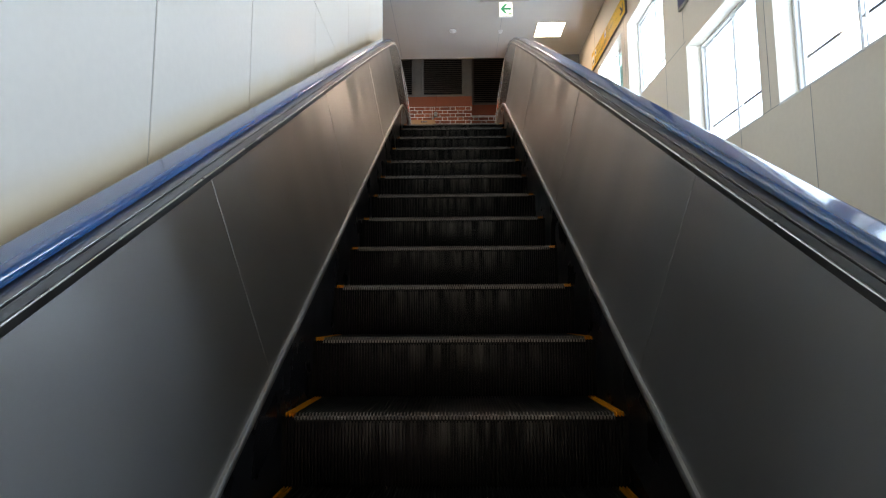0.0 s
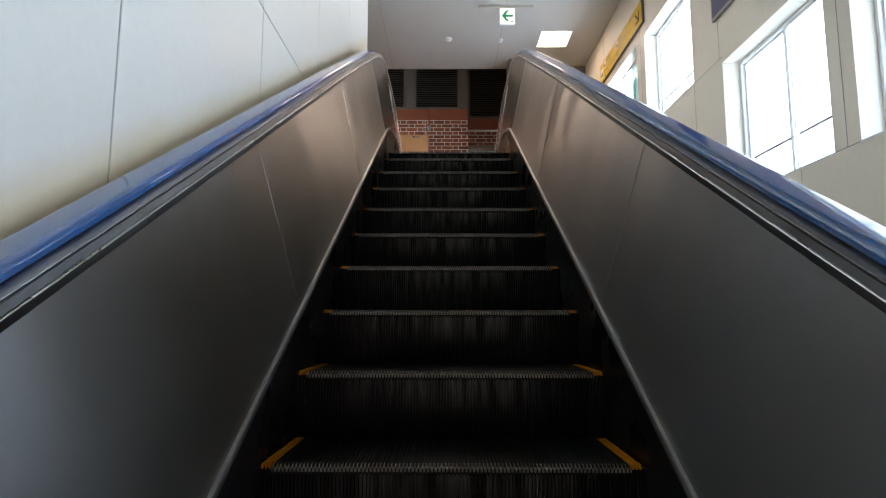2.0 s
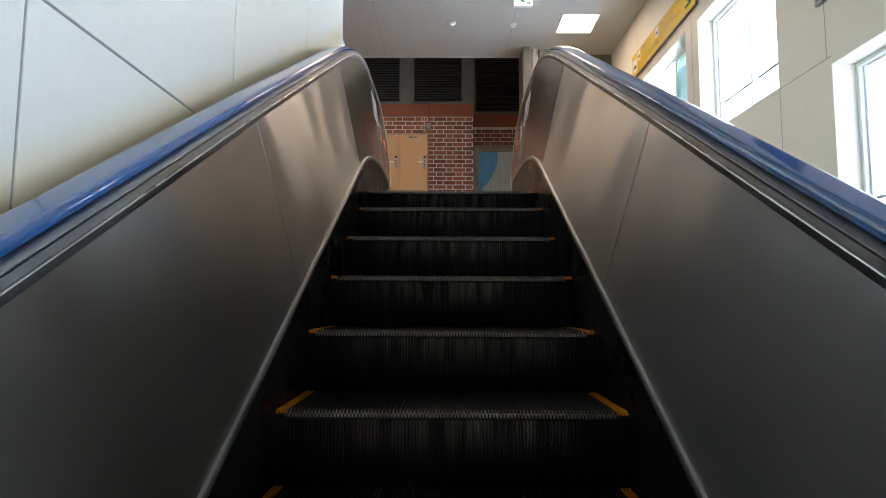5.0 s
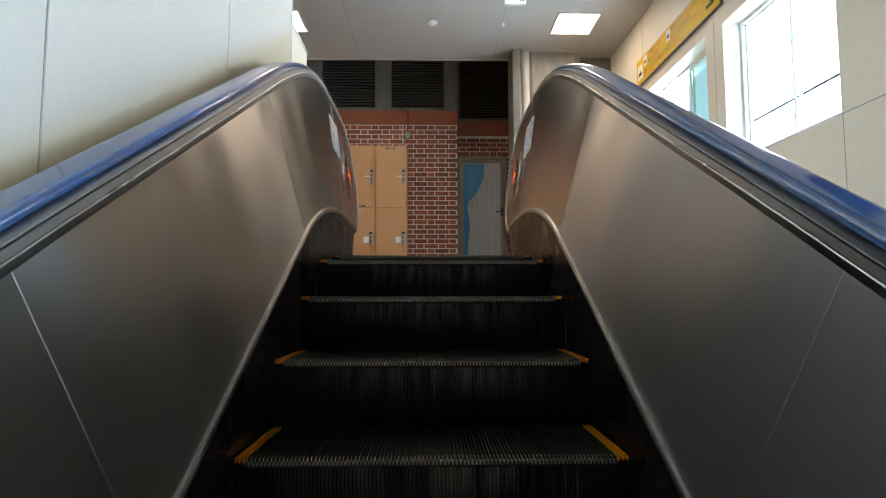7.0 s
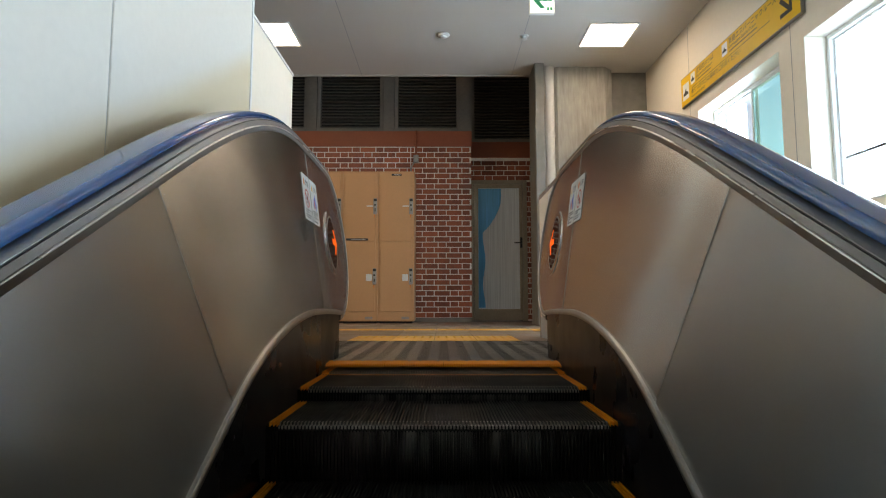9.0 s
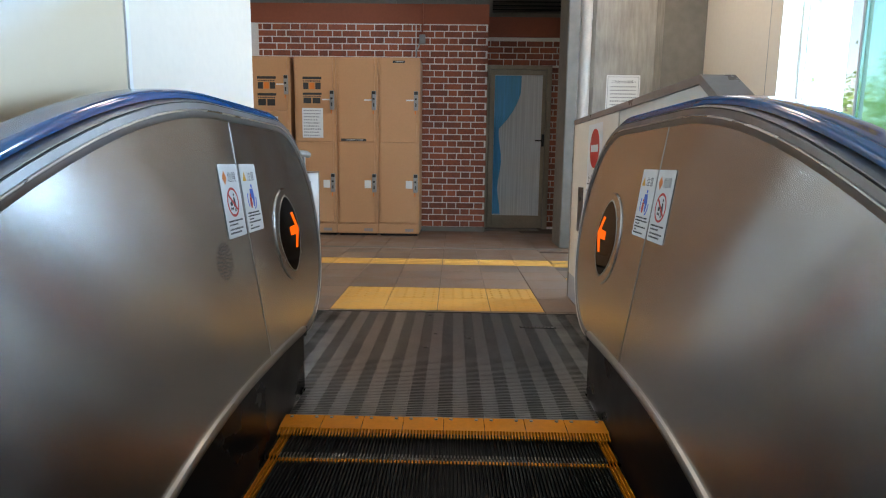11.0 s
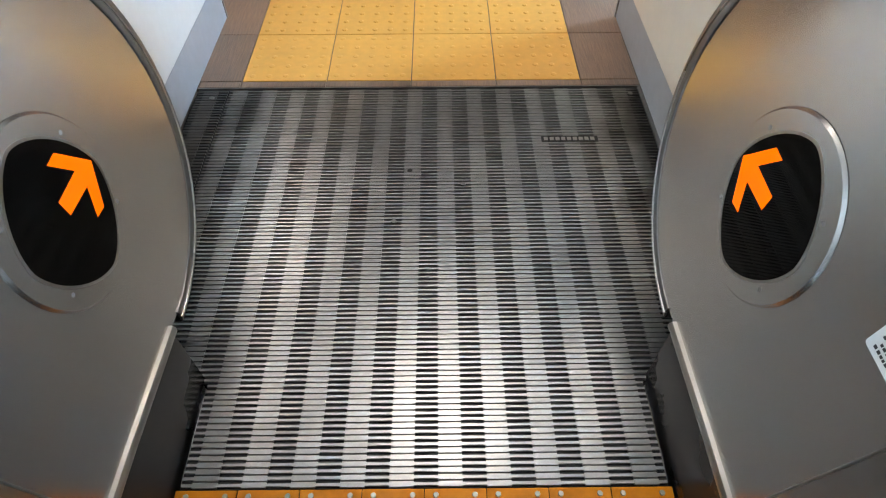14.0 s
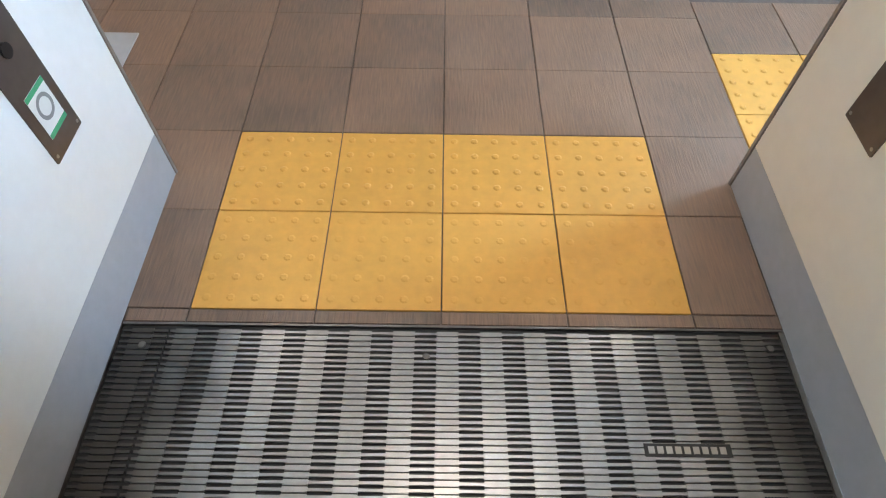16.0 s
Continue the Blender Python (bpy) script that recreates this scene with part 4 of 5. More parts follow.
# ---- warning stickers ----
def sticker(side, y0, danger, w=0.131):
    h = 0.197
    ob = thing("warning_sticker", "white sticker on the steel balustrade, red no-pushchair mark" if danger else "white sticker on the steel balustrade, blue adult and red child", "sticker", "warning stickers on the balustrade")
    ob.matrix_world = on_panel(side, y0 + w / 2, 0.703)
    shape("sheet", ob, rrect(-w / 2, -h / 2, w / 2, h / 2, 0.006), M_PAPER, 0, 0.0008)
    if danger:
        shape("warning_mark", ob, [(-0.048, 0.062), (-0.034, 0.080), (-0.020, 0.062), (-0.034, 0.044)], M_ORANGEPRINT, 0.0009)
        text_mesh("heading", "危険", 0.029, M_INK, ob, pose(-0.012, 0.053, 0.0012))
        bm = bmesh.new()
        ring(bm, 0.0335, 0.040, 40, 0.0014)
        flat(bm, [(-0.0295, 0.0205), (-0.0245, 0.0245), (0.0295, -0.0205), (0.0245, -0.0245)][::-1], 0.0016)
        c = part("prohibition_ring", bm, M_RED, ob, "red ring with a slanting bar")
        c.location = (0, -0.004, 0)
        bm = bmesh.new()
        flat(bm, [(0.006, 0.020), (0.010, 0.025), (0.015, 0.020), (0.010, 0.015)], 0.0011)
        flat(bm, [(0.006, 0.013), (0.014, 0.013), (0.019, -0.012), (0.002, -0.012)][::-1], 0.0011)
        flat(bm, rect(0.006, -0.026, 0.009, -0.012), 0.0011)
        flat(bm, rect(0.012, -0.026, 0.015, -0.012), 0.0011)
        flat(bm, [(-0.020, 0.000), (-0.006, 0.004), (-0.004, -0.008), (-0.016, -0.010)][::-1], 0.0011)
        for cx in (-0.016, -0.005):
            flat(bm, [(cx + x, -0.017 + y) for x, y in disc_pts(0.004, 10)], 0.0011)
        c = part("pictogram", bm, M_INK, ob, "black pushchair pictogram")
        c.location = (0, -0.004, 0)
        rows = [(-0.050, 0.052, -0.056, 0.0072), (-0.046, 0.012, -0.066, 0.0072), (-0.050, 0.050, -0.078, 0.0072), (-0.050, 0.030, -0.088, 0.0072)]
    else:
        shape("warning_mark", ob, [(-0.050, 0.050), (-0.022, 0.050), (-0.036, 0.076)], M_AMBERPRINT, 0.0009)
        text_mesh("heading", "注意", 0.029, M_INK, ob, pose(-0.014, 0.052, 0.0012))
        bm = bmesh.new()
        flat(bm, [(0.008 + x, 0.034 + y) for x, y in disc_pts(0.0055, 14)], 0.0012)
        flat(bm, [(-0.008, 0.026), (0.016, 0.027), (0.022, 0.000), (0.016, -0.026), (0.008, -0.026), (0.006, -0.004), (-0.012, 0.004)][::-1], 0.0012)
        for sx, a0 in ((-1, 150), (1, -62)):
            arc = [(0.036 * math.cos(radians(a0 + 68 * k / 8)), 0.036 * math.sin(radians(a0 + 68 * k / 8))) for k in range(9)]
            arc2 = [(x * 0.86, y * 0.86) for x, y in arc][::-1]
            flat(bm, [(x, y - 0.004) for x, y in arc + arc2], 0.0012)
        part("adult_pictogram", bm, M_BLUE, ob, "blue adult and handrails")
        bm = bmesh.new()
        flat(bm, [(-0.010 + x, 0.008 + y) for x, y in disc_pts(0.0045, 12)], 0.0015)
        flat(bm, [(-0.016, 0.002), (-0.004, 0.003), (-0.002, -0.018), (-0.006, -0.029), (-0.014, -0.029), (-0.018, -0.016)][::-1], 0.0015)
        part("child_pictogram", bm, M_RED, ob, "red child")
        rows = [(-0.052, 0.045, -0.045, 0.0066), (-0.052, 0.052, -0.054, 0.0066), (-0.046, -0.010, -0.063, 0.0066), (-0.052, 0.050, -0.072, 0.0066), (-0.046, -0.030, -0.081, 0.0066), (-0.05, 0.03, -0.090, 0.0066)]
    text_bars("small_print", ob, [(a, b, c, h * 0.72) for a, b, c, h in rows], M_INK, 0.0009)


sticker(-1, -0.292, True)
sticker(-1, -0.142, False)
sticker(1, -0.284, True, 0.124)
sticker(1, -0.147, False, 0.124)

# loudspeaker holes in the left balustrade
sp = thing("speaker_grille", "round pattern of dark speaker holes in the steel balustrade", "speaker")
sp.matrix_world = on_panel(-1, -0.338, 0.556, 0.0012)
bm = bmesh.new()
for r, n in ((0.0, 1), (0.011, 6), (0.020, 11), (0.029, 16), (0.038, 21), (0.046, 20)):
    for k in range(n):
        a = 2 * math.pi * k / n + r * 40
        flat(bm, [(r * math.cos(a) + x, r * math.sin(a) + y) for x, y in disc_pts(0.0024, 8)], 0.0004)
part("perforation", bm, M_BLACK, sp)


# ---- white side walls at the landing ----
def plate_on_wall(side, x, zc, h):
    ob = thing("switch_plate", "narrow grey metal switch plate with screws", "switch plate", "switch plates")
    ax = Vector((0, -side, 0))
    ob.matrix_world = Matrix(((0, 0, -side, x), (ax.y, 0, 0, 1.548), (0, 1, 0, zc), (0, 0, 0, 1)))
    shape("plate", ob, rrect(-0.060, -h, 0.060, h, 0.003), M_SWITCH, 0, 0.003)
    for px in (-0.05, 0.05):
        for py in (-h + 0.013, h - 0.013):
            shape("screw", ob, [(px + a, py + b) for a, b in disc_pts(0.004, 10)], M_TRIM, 0.003, 0.001)
    shape("keyhole", ob, [(a, 0.06 + b) for a, b in disc_pts(0.014, 18)], M_BLACK, 0.003, 0.004)
    return ob


box_l = thing("side_wall_left", "low white panel wall with a brown edge and grey skirting", "low wall")
bm = bmesh.new()
bbox(bm, -0.905, 0.79, 0.152, -0.815, 1.817, 0.748, 0.002, 1)
part("body", bm, M_WHITE, box_l)
bm = bmesh.new()
box(bm, -0.9045, 0.79, 0.0, -0.8155, 1.816, 0.152)
part("skirting", bm, M_GREYBASE, box_l)
bm = bmesh.new()
box(bm, -0.908, 0.79, 0.748, -0.812, 1.826, 0.757)
box(bm, -0.908, 1.8172, 0.0, -0.812, 1.826, 0.7478)
part("edge_trim", bm, M_BROWNTRIM, box_l, "dark brown edge trim")
pl = plate_on_wall(-1, -0.8148, 0.545, 0.158)
shape("label_card", pl, rect(-0.035, -0.115, 0.035, -0.02), M_PAPER, 0.003, 0.001, "white card with green edges")
shape("label_green", pl, rect(-0.035, -0.030, 0.035, -0.020), M_GREENPRINT, 0.004, 0.0006)
shape("label_green", pl, rect(-0.035, -0.115, 0.035, -0.105), M_GREENPRINT, 0.004, 0.0006)
bm = bmesh.new()
ring(bm, 0.018, 0.026, 24, 0.0048)
c = part("label_mark", bm, M_GREYINK, pl)
c.location = (0, -0.062, 0)
rail = thing("top_rail", "short grey tube rail on a post above the low wall", "handrail")
bm = bmesh.new()
tube(bm, [(-0.86, 0.85, 0.86), (-0.86, 1.70, 0.86), (-0.86, 1.745, 0.855)], 0.019, 14)
part("tube", bm, M_LATCH, rail, smooth=True)
for y in (1.0, 1.635):
    bm = bmesh.new()
    tube(bm, [(-0.86, y, 0.757), (-0.86, y, 0.85)], 0.012, 12)
    part("post", bm, M_LATCH, rail, smooth=True)

wall_r = thing("side_wall_right", "cream parapet wall with a brown cap following the escalator", "parapet wall")
prof = [(1.80, 0.15), (1.80, 1.052), (0.0, 1.052), (-3.4, 1.052 - 3.4 * TAN), (-3.4, 0.3 - 3.4 * TAN), (-0.3, 0.15)]
bm = bmesh.new()
loft(bm, [[(0.752, y, z) for y, z in prof], [(0.84, y, z) for y, z in prof]])
part("body", bm, M_WALL, wall_r)
bm = bmesh.new()
bbox(bm, 0.745, 0.857, 0.152, 0.7515, 1.800, 1.052, 0.002, 1)
part("front_panel", bm, M_WALL, wall_r)
bm = bmesh.new()
box(bm, 0.746, 0.858, 0.0, 0.84, 1.799, 0.152)
box(bm, 0.753, 0.2, 0.0, 0.839, 0.8575, 0.149)
part("skirting", bm, M_GREYBASE, wall_r)
bm = bmesh.new()
cp = [(1.81, 1.053), (1.81, 1.080), (-0.005, 1.080), (-3.4, 1.080 - 3.4 * TAN), (-3.4, 1.053 - 3.4 * TAN), (0.0, 1.053)]
loft(bm, [[(0.742, y, z) for y, z in cp], [(0.845, y, z) for y, z in cp]])
box(bm, 0.741, 1.8005, 0.0, 0.845, 1.81, 1.0525)
part("cap", bm, M_BROWNTRIM, wall_r, "brown cap and edge trim")
plate_on_wall(1, 0.7448, 0.563, 0.127)

ne = thing("no_entry_sign", "white sign with a red no-entry disc and escalator notice", "sign")
ne.matrix_world = Matrix(((0, 0, -1, 0.7446), (-1, 0, 0, 1.268), (0, 1, 0, 0.90), (0, 0, 0, 1)))
shape("sheet", ne, rrect(-0.15, -0.42, 0.15, 0.125, 0.004), M_WHITE, 0, 0.0008)
shape("red_disc", ne, disc_pts(0.1, 40), M_RED, 0.0009)
shape("bar", ne, rect(-0.075, -0.018, 0.075, 0.018), M_PAPER, 0.0016)
text_mesh("line", "上り専用", 0.066, M_INK, ne, pose(0, -0.185, 0.0012), 'CENTER')
text_mesh("line", "エスカレーター", 0.042, M_INK, ne, pose(0, -0.245, 0.0012), 'CENTER')
text_bars("small_print", ne, [(-0.10, 0.10, -0.285, 0.018), (-0.08, 0.08, -0.312, 0.018)], M_GREYINK, 0.0009)


# ---- lockers ----
def locker(x1, width, split, label):
    x0 = x1 - width
    ob = thing("coin_locker", label, "locker", "coin lockers along the brick wall")
    bm = bmesh.new()
    bbox(bm, x0 + 0.001, 4.762, 0.025, x1 - 0.001, 5.298, 1.955, 0.004, 2)
    part("body", bm, M_LOCKER, ob)
    bm = bmesh.new()
    box(bm, x0 + 0.02, 4.79, 0.0, x1 - 0.02, 5.28, 0.025)
    part("plinth", bm, M_BLACK, ob)
    bm = bmesh.new()
    bbox(bm, x0 + 0.0005, 4.748, 0.030, x1 - 0.0005, 4.7615, 0.136, 0.003, 1)
    base = part("base_panel", bm, M_LOCKER, ob)
    bm = bmesh.new()
    for k in range(4):
        box(bm, x1 - 0.155 + k * 0.024, 4.746, 0.052, x1 - 0.135 + k * 0.024, 4.7485, 0.084)
    part("number_plate", bm, M_GREYINK, base)
    zs = [0.146] + split + [1.944]
    for a, b in zip(zs, zs[1:]):
        bm = bmesh.new()
        bbox(bm, x0 + 0.028, 4.744, a + 0.004, x1 - 0.034, 4.7615, b - 0.004, 0.004, 2)
        door = part("door", bm, M_LOCKER, ob)
        zl = a + (b - a) * 0.52
        bm = bmesh.new()
        bbox(bm, x1 - 0.064, 4.722, zl - 0.12, x1 - 0.016, 4.744, zl + 0.085, 0.006, 2)
        part("latch", bm, M_LATCH, door, "grey metal coin latch")
        bm = bmesh.new()
        bbox(bm, x1 - 0.060, 4.718, zl + 0.046, x1 - 0.020, 4.7225, zl + 0.080, 0.003, 1)
        part("coin_slot", bm, M_BLACK, door)
        bm = bmesh.new()
        box(bm, x1 - 0.052, 4.7135, zl - 0.012, x1 - 0.030, 4.722, zl + 0.008)
        part("lock_knob", bm, M_BLACK, door)
        bm = bmesh.new()
        box(bm, x1 - 0.046, 4.7165, zl - 0.085, x1 - 0.034, 4.722, zl - 0.045)
        part("key_slot", bm, M_BLACK, door)
        bm = bmesh.new()
        bbox(bm, x1 - 0.052, 4.712, zl - 0.165, x1 - 0.040, 4.7235, zl - 0.125, 0.003, 1)
        part("key_tag", bm, M_ORANGEPRINT, door)
        bm = bmesh.new()
        if a < 0.5:
            box(bm, x1 - 0.150, 4.7425, zl - 0.075, x1 - 0.075, 4.7445, zl + 0.012)
        else:
            box(bm, x1 - 0.150, 4.7425, zl - 0.02, x1 - 0.068, 4.7445, zl - 0.004)
        part("price_label", bm, M_PAPER, door)
    return ob


lk = [locker(-0.365, 0.46, [1.04], "tan steel coin locker column with two doors"),
      locker(-0.826, 0.46, [1.04], "tan steel coin locker column with two doors"),
      locker(-1.287, 0.46, [1.04], "tan steel coin locker column with a notice on its door"),
      locker(-1.79, 0.46, [0.78, 1.37], "tan steel coin locker column with three doors and notices"),
      locker(-2.251, 0.46, [0.78, 1.37], "tan steel coin locker column with three doors")]


def notice(x0, x1, z0, z1, rows, label, dark=False):
    ob = thing("notice", label, "notice", "notices on the lockers")
    ob.matrix_world = Matrix(((1, 0, 0, (x0 + x1) / 2), (0, 0, -1, 4.7435), (0, 1, 0, (z0 + z1) / 2), (0, 0, 0, 1)))
    w, h = (x1 - x0) / 2, (z1 - z0) / 2
    if not dark:
        shape("sheet", ob, rect(-w, -h, w, h), M_PAPER, 0, 0.0006)
    if dark and rows == 1:
        shape("strip", ob, rect(-w, -h, w, h), M_INK, 0.0004)
        text_bars("print", ob, [(-w * 0.55, w * 0.75, -h * 0.3, h * 0.7)], M_PAPER, 0.0011)
        return
    if dark:
        shape("heading", ob, rect(-w * 0.9, h * 0.62, w * 0.9, h), M_INK, 0.0004)
        for k in range(rows):
            x = -w * 0.85 + k * 1.75 * w / rows
            shape("picture", ob, rect(x, -h * 0.9, x + 1.5 * w / rows, h * 0.1), M_ORANGEPRINT if rows == 3 and k == 1 else M_INK, 0.0004)
        text_bars("print", ob, [(-w * 0.85, w * 0.85, h * 0.25, h * 0.22)], M_INK, 0.0007)
        return
    text_bars("print", ob, [(-w * 0.85, w * 0.85 * random.uniform(0.5, 1), h - (k + 1.0) * 2 * h / (rows + 0.6), h / rows * 0.8) for k in range(rows)], M_INK if dark else M_GREYINK, 0.0007)


notice(-1.66, -1.43, 1.085, 1.405, 9, "white notice sheet taped on the locker door")
notice(-1.66, -1.43, 1.60, 1.74, 3, "black printed marks on the locker door", True)
notice(-1.66, -1.43, 1.45, 1.57, 2, "black printed marks on the locker door", True)
notice(-2.16, -1.93, 0.95, 1.31, 9, "white notice sheet on the locker door")
notice(-2.16, -1.93, 1.42, 1.56, 2, "black printed marks on the locker door", True)
notice(-2.16, -1.93, 1.60, 1.74, 3, "black printed marks on the locker door", True)
notice(-1.235, -0.955, 1.052, 1.080, 1, "thin black label strip on the locker door", True)
notice(-0.66, -0.53, 1.893, 1.918, 1, "thin black label strip on the locker door", True)

# ---- recessed door ----
door = thing("door_1", "bronze framed glass door with frosted sheet inside", "door", kind="structure")
bm = bmesh.new()
for a in ((0.408, 0, 0.452, 2.038), (1.160, 0, 1.222, 2.038), (0.452, 1.985, 1.160, 2.038)):
    bbox(bm, a[0], 5.69, a[1], a[2], 5.80, a[3], 0.004, 1)
part("door_frame", bm, M_DOORFRAME, door)
bm = bmesh.new()
for a in ((0.456, 0.012, 0.515, 1.98), (1.112, 0.012, 1.156, 1.98), (0.515, 1.925, 1.112, 1.98), (0.515, 0.012, 1.112, 0.172)):
    bbox(bm, a[0], 5.705, a[1], a[2], 5.745, a[3], 0.003, 1)
leaf = part("door_leaf", bm, M_DOORFRAME, door)
bm = bmesh.new()
box(bm, 0.515, 5.722, 0.172, 1.112, 5.728, 1.925)
part("pane", bm, M_DOORGLASS, leaf, "grey frosted pane with streaks")
bm = bmesh.new()
# blue sheet gathered at one side: wide at the top, narrow below
rows = []
for k in range(17):
    z = 1.915 - k * (1.915 - 0.19) / 16
    w = 0.33 if z > 1.75 else (0.33 - 0.25 * ((1.75 - z) / 0.48) ** 1.6 if z > 1.27 else 0.08 + 0.02 * math.sin(z * 9))
    rows.append([(0.518 + w * i / 12, 5.7195 - 0.006 * (i % 2), z) for i in range(13)])
loft(bm, rows, closed=False)
part("blue_sheet", bm, M_CURTAIN, leaf, "blue plastic sheet hung behind the glass", smooth=True)
bm = bmesh.new()
tube(bm, [(1.135, 5.705, 1.12), (1.135, 5.66, 1.12), (1.03, 5.66, 1.12)], 0.009, 10)
bbox(bm, 1.118, 5.698, 1.05, 1.150, 5.705, 1.20, 0.003, 1)
part("door_handle", bm, M_BLACK, leaf, "dark lever handle")
bm = bmesh.new()
box(bm, 0.404, 5.45, 0.0, 1.09, 5.70, 0.012)
structure("door_threshold", bm, M_CONCD, "grey concrete threshold in front of the door")

# conduit box on the pier
cb = thing("junction_box", "small grey junction box with a red conduit on the brick pier", "junction box")
bm = bmesh.new()
bbox(bm, -0.405, 5.245, 2.20, -0.335, 5.303, 2.30, 0.006, 2)
part("body", bm, M_LATCH, cb)
bm = bmesh.new()
tube(bm, [(-0.37, 5.287, 2.30), (-0.37, 5.287, 2.652)], 0.011, 10)
part("conduit", bm, M_BAND, cb)
bm = bmesh.new()
tube(bm, [(-0.40, 5.28, 2.20), (-0.44, 5.28, 2.12), (-0.44, 5.28, 1.96)], 0.010, 8)
part("lower_conduit", bm, M_LATCH, cb)

# notice on the column
pn = thing("notice", "white framed notice sheet on the concrete column", "notice")
pn.matrix_world = Matrix(((1, 0, 0, 1.645), (0, 0, -1, 4.047), (0, 1, 0, 1.46), (0, 0, 0, 1)))
shape("sheet", pn, rrect(-0.162, -0.225, 0.162, 0.225, 0.01), M_PAPER, 0, 0.002)
bm = bmesh.new()
for a in ((-0.150, 0.205, 0.150, 0.209), (-0.150, -0.209, 0.150, -0.205), (-0.150, -0.205, -0.146, 0.205), (0.146, -0.205, 0.150, 0.205)):
    flat(bm, rect(*a), 0.0006)
c = part("border", bm, M_GREYINK, pn)
c.location = (0, 0, 0.002)
text_mesh("heading", "ご利用のお客様へ", 0.030, M_INK, pn, pose(0.005, 0.150, 0.0026), 'CENTER')
text_bars("print", pn, [(-0.12, 0.13, 0.11 - 0.034 * k, 0.013) for k in range(8)], M_GREYINK, 0.0022)


# ---- ceiling fittings ----
def ceiling_light(x0, y0, x1, y1, label):
    ob = thing("ceiling_light", label, "ceiling light", "square ceiling lights")
    bm = bmesh.new()
    f = 0.022
    for a in ((x0 - f, y0 - f, x1 + f, y0), (x0 - f, y1, x1 + f, y1 + f), (x0 - f, y0, x0, y1), (x1, y0, x1 + f, y1)):
        bbox(bm, a[0], a[1], Z_C - 0.012, a[2], a[3], Z_C - 0.001, 0.002, 1)
    part("frame", bm, M_ALU, ob)
    bm = bmesh.new()
    box(bm, x0, y0, Z_C - 0.008, x1, y1, Z_C - 0.002)
    part("diffuser", bm, M_LAMP, ob, "glowing white diffuser")


ceiling_light(1.50, 2.965, 1.965, 3.47, "square recessed ceiling light, switched on")
ceiling_light(-2.06, 2.955, -1.56, 3.46, "square recessed ceiling light, switched on")
ceiling_light(-0.20, 1.12, 0.30, 1.62, "square recessed ceiling light, switched on")
det = thing("smoke_detector", "round white smoke detector on the ceiling", "smoke detector", loc=(0.007, 3.21, Z_C))
bm = bmesh.new()
rs = [(0.062, 0.0), (0.066, -0.008), (0.060, -0.018), (0.036, -0.026), (0.034, -0.034), (0.020, -0.040)]
loft(bm, [[(r * math.cos(2 * math.pi * k / 24), r * math.sin(2 * math.pi * k / 24), z) for k in range(24)] for r, z in rs])
part("body", bm, M_WHITE, det, smooth=True)
spk = thing("sprinkler", "small white ceiling sprinkler head", "sprinkler", loc=(0.86, 3.245, Z_C))
bm = bmesh.new()
rs = [(0.045, 0.0), (0.043, -0.006), (0.018, -0.010), (0.016, -0.030), (0.030, -0.033), (0.030, -0.037)]
loft(bm, [[(r * math.cos(2 * math.pi * k / 20), r * math.sin(2 * math.pi * k / 20), z) for k in range(20)] for r, z in rs])
part("body", bm, M_WHITE, spk, smooth=True)

ex = thing("exit_sign", "square lit exit sign with a green arrow under the ceiling", "exit sign")
bm = bmesh.new()
bbox(bm, 0.755, 2.205, 2.772, 0.975, 2.245, 3.018, 0.004, 2)
part("housing", bm, M_WHITE, ex)
bm = bmesh.new()
box(bm, 0.762, 2.2005, 2.779, 0.968, 2.2045, 3.011)
part("face", bm, M_EXIT, ex, "glowing white face")
bm = bmesh.new()
ar = [(0.778, 2.90), (0.848, 2.985), (0.893, 2.985), (0.843, 2.92), (0.952, 2.92), (0.952, 2.88), (0.843, 2.88), (0.893, 2.815), (0.848, 2.815)]
v = [bm.verts.new((x, 2.1995, z)) for x, z in ar]
bm.faces.new(v)
box(bm, 0.905, 2.199, 2.795, 0.928, 2.2003, 2.825)
box(bm, 0.934, 2.199, 2.795, 0.955, 2.2003, 2.825)
part("arrow", bm, M_GREEN, ex, "green arrow pointing sideways")
bm = bmesh.new()
bbox(bm, 0.45, 2.19, 3.022, 1.24, 2.26, 3.058, 0.004, 1)
part("mounting_bar", bm, M_CEIL, ex)

# ---- signs on the window wall ----
ys_ = thing("direction_sign", "long yellow direction sign with dark lettering on the wall", "sign")
ys_.matrix_world = Matrix(((0, 0, -1, X_R - 0.03), (-1, 0, 0, 3.15), (0, 1, 0, 2.235), (0, 0, 0, 1)))
bm = bmesh.new()
bbox(bm, 0.0, 0.0, -0.029, 2.0, 0.305, 0.0, 0.004, 1)
part("frame", bm, M_LOUVREFRAME, ys_)
shape("face", ys_, rect(0.010, 0.010, 1.990, 0.295), M_SIGNYEL, 0.0005, 0.001)
shape("rule", ys_, rect(0.24, 0.128, 1.62, 0.132), M_INK, 0.0016)
for x, yb, s in ((0.045, 0.06, 0.145), (0.235, 0.165, 0.095), (0.88, 0.165, 0.095)):
    shape("pictogram_field", ys_, rrect(x, yb, x + s, yb + s * 1.15, 0.006), M_PAPER, 0.0016)
    shape("pictogram", ys_, [(x + 0.1 * s, yb + 0.3 * s), (x + 0.9 * s, yb + 0.3 * s), (x + 0.8 * s, yb + 0.5 * s), (x + 0.6 * s, yb + 0.55 * s), (x + 0.5 * s, yb + 0.8 * s), (x + 0.35 * s, yb + 0.55 * s), (x + 0.15 * s, yb + 0.5 * s)], M_INK, 0.0024)
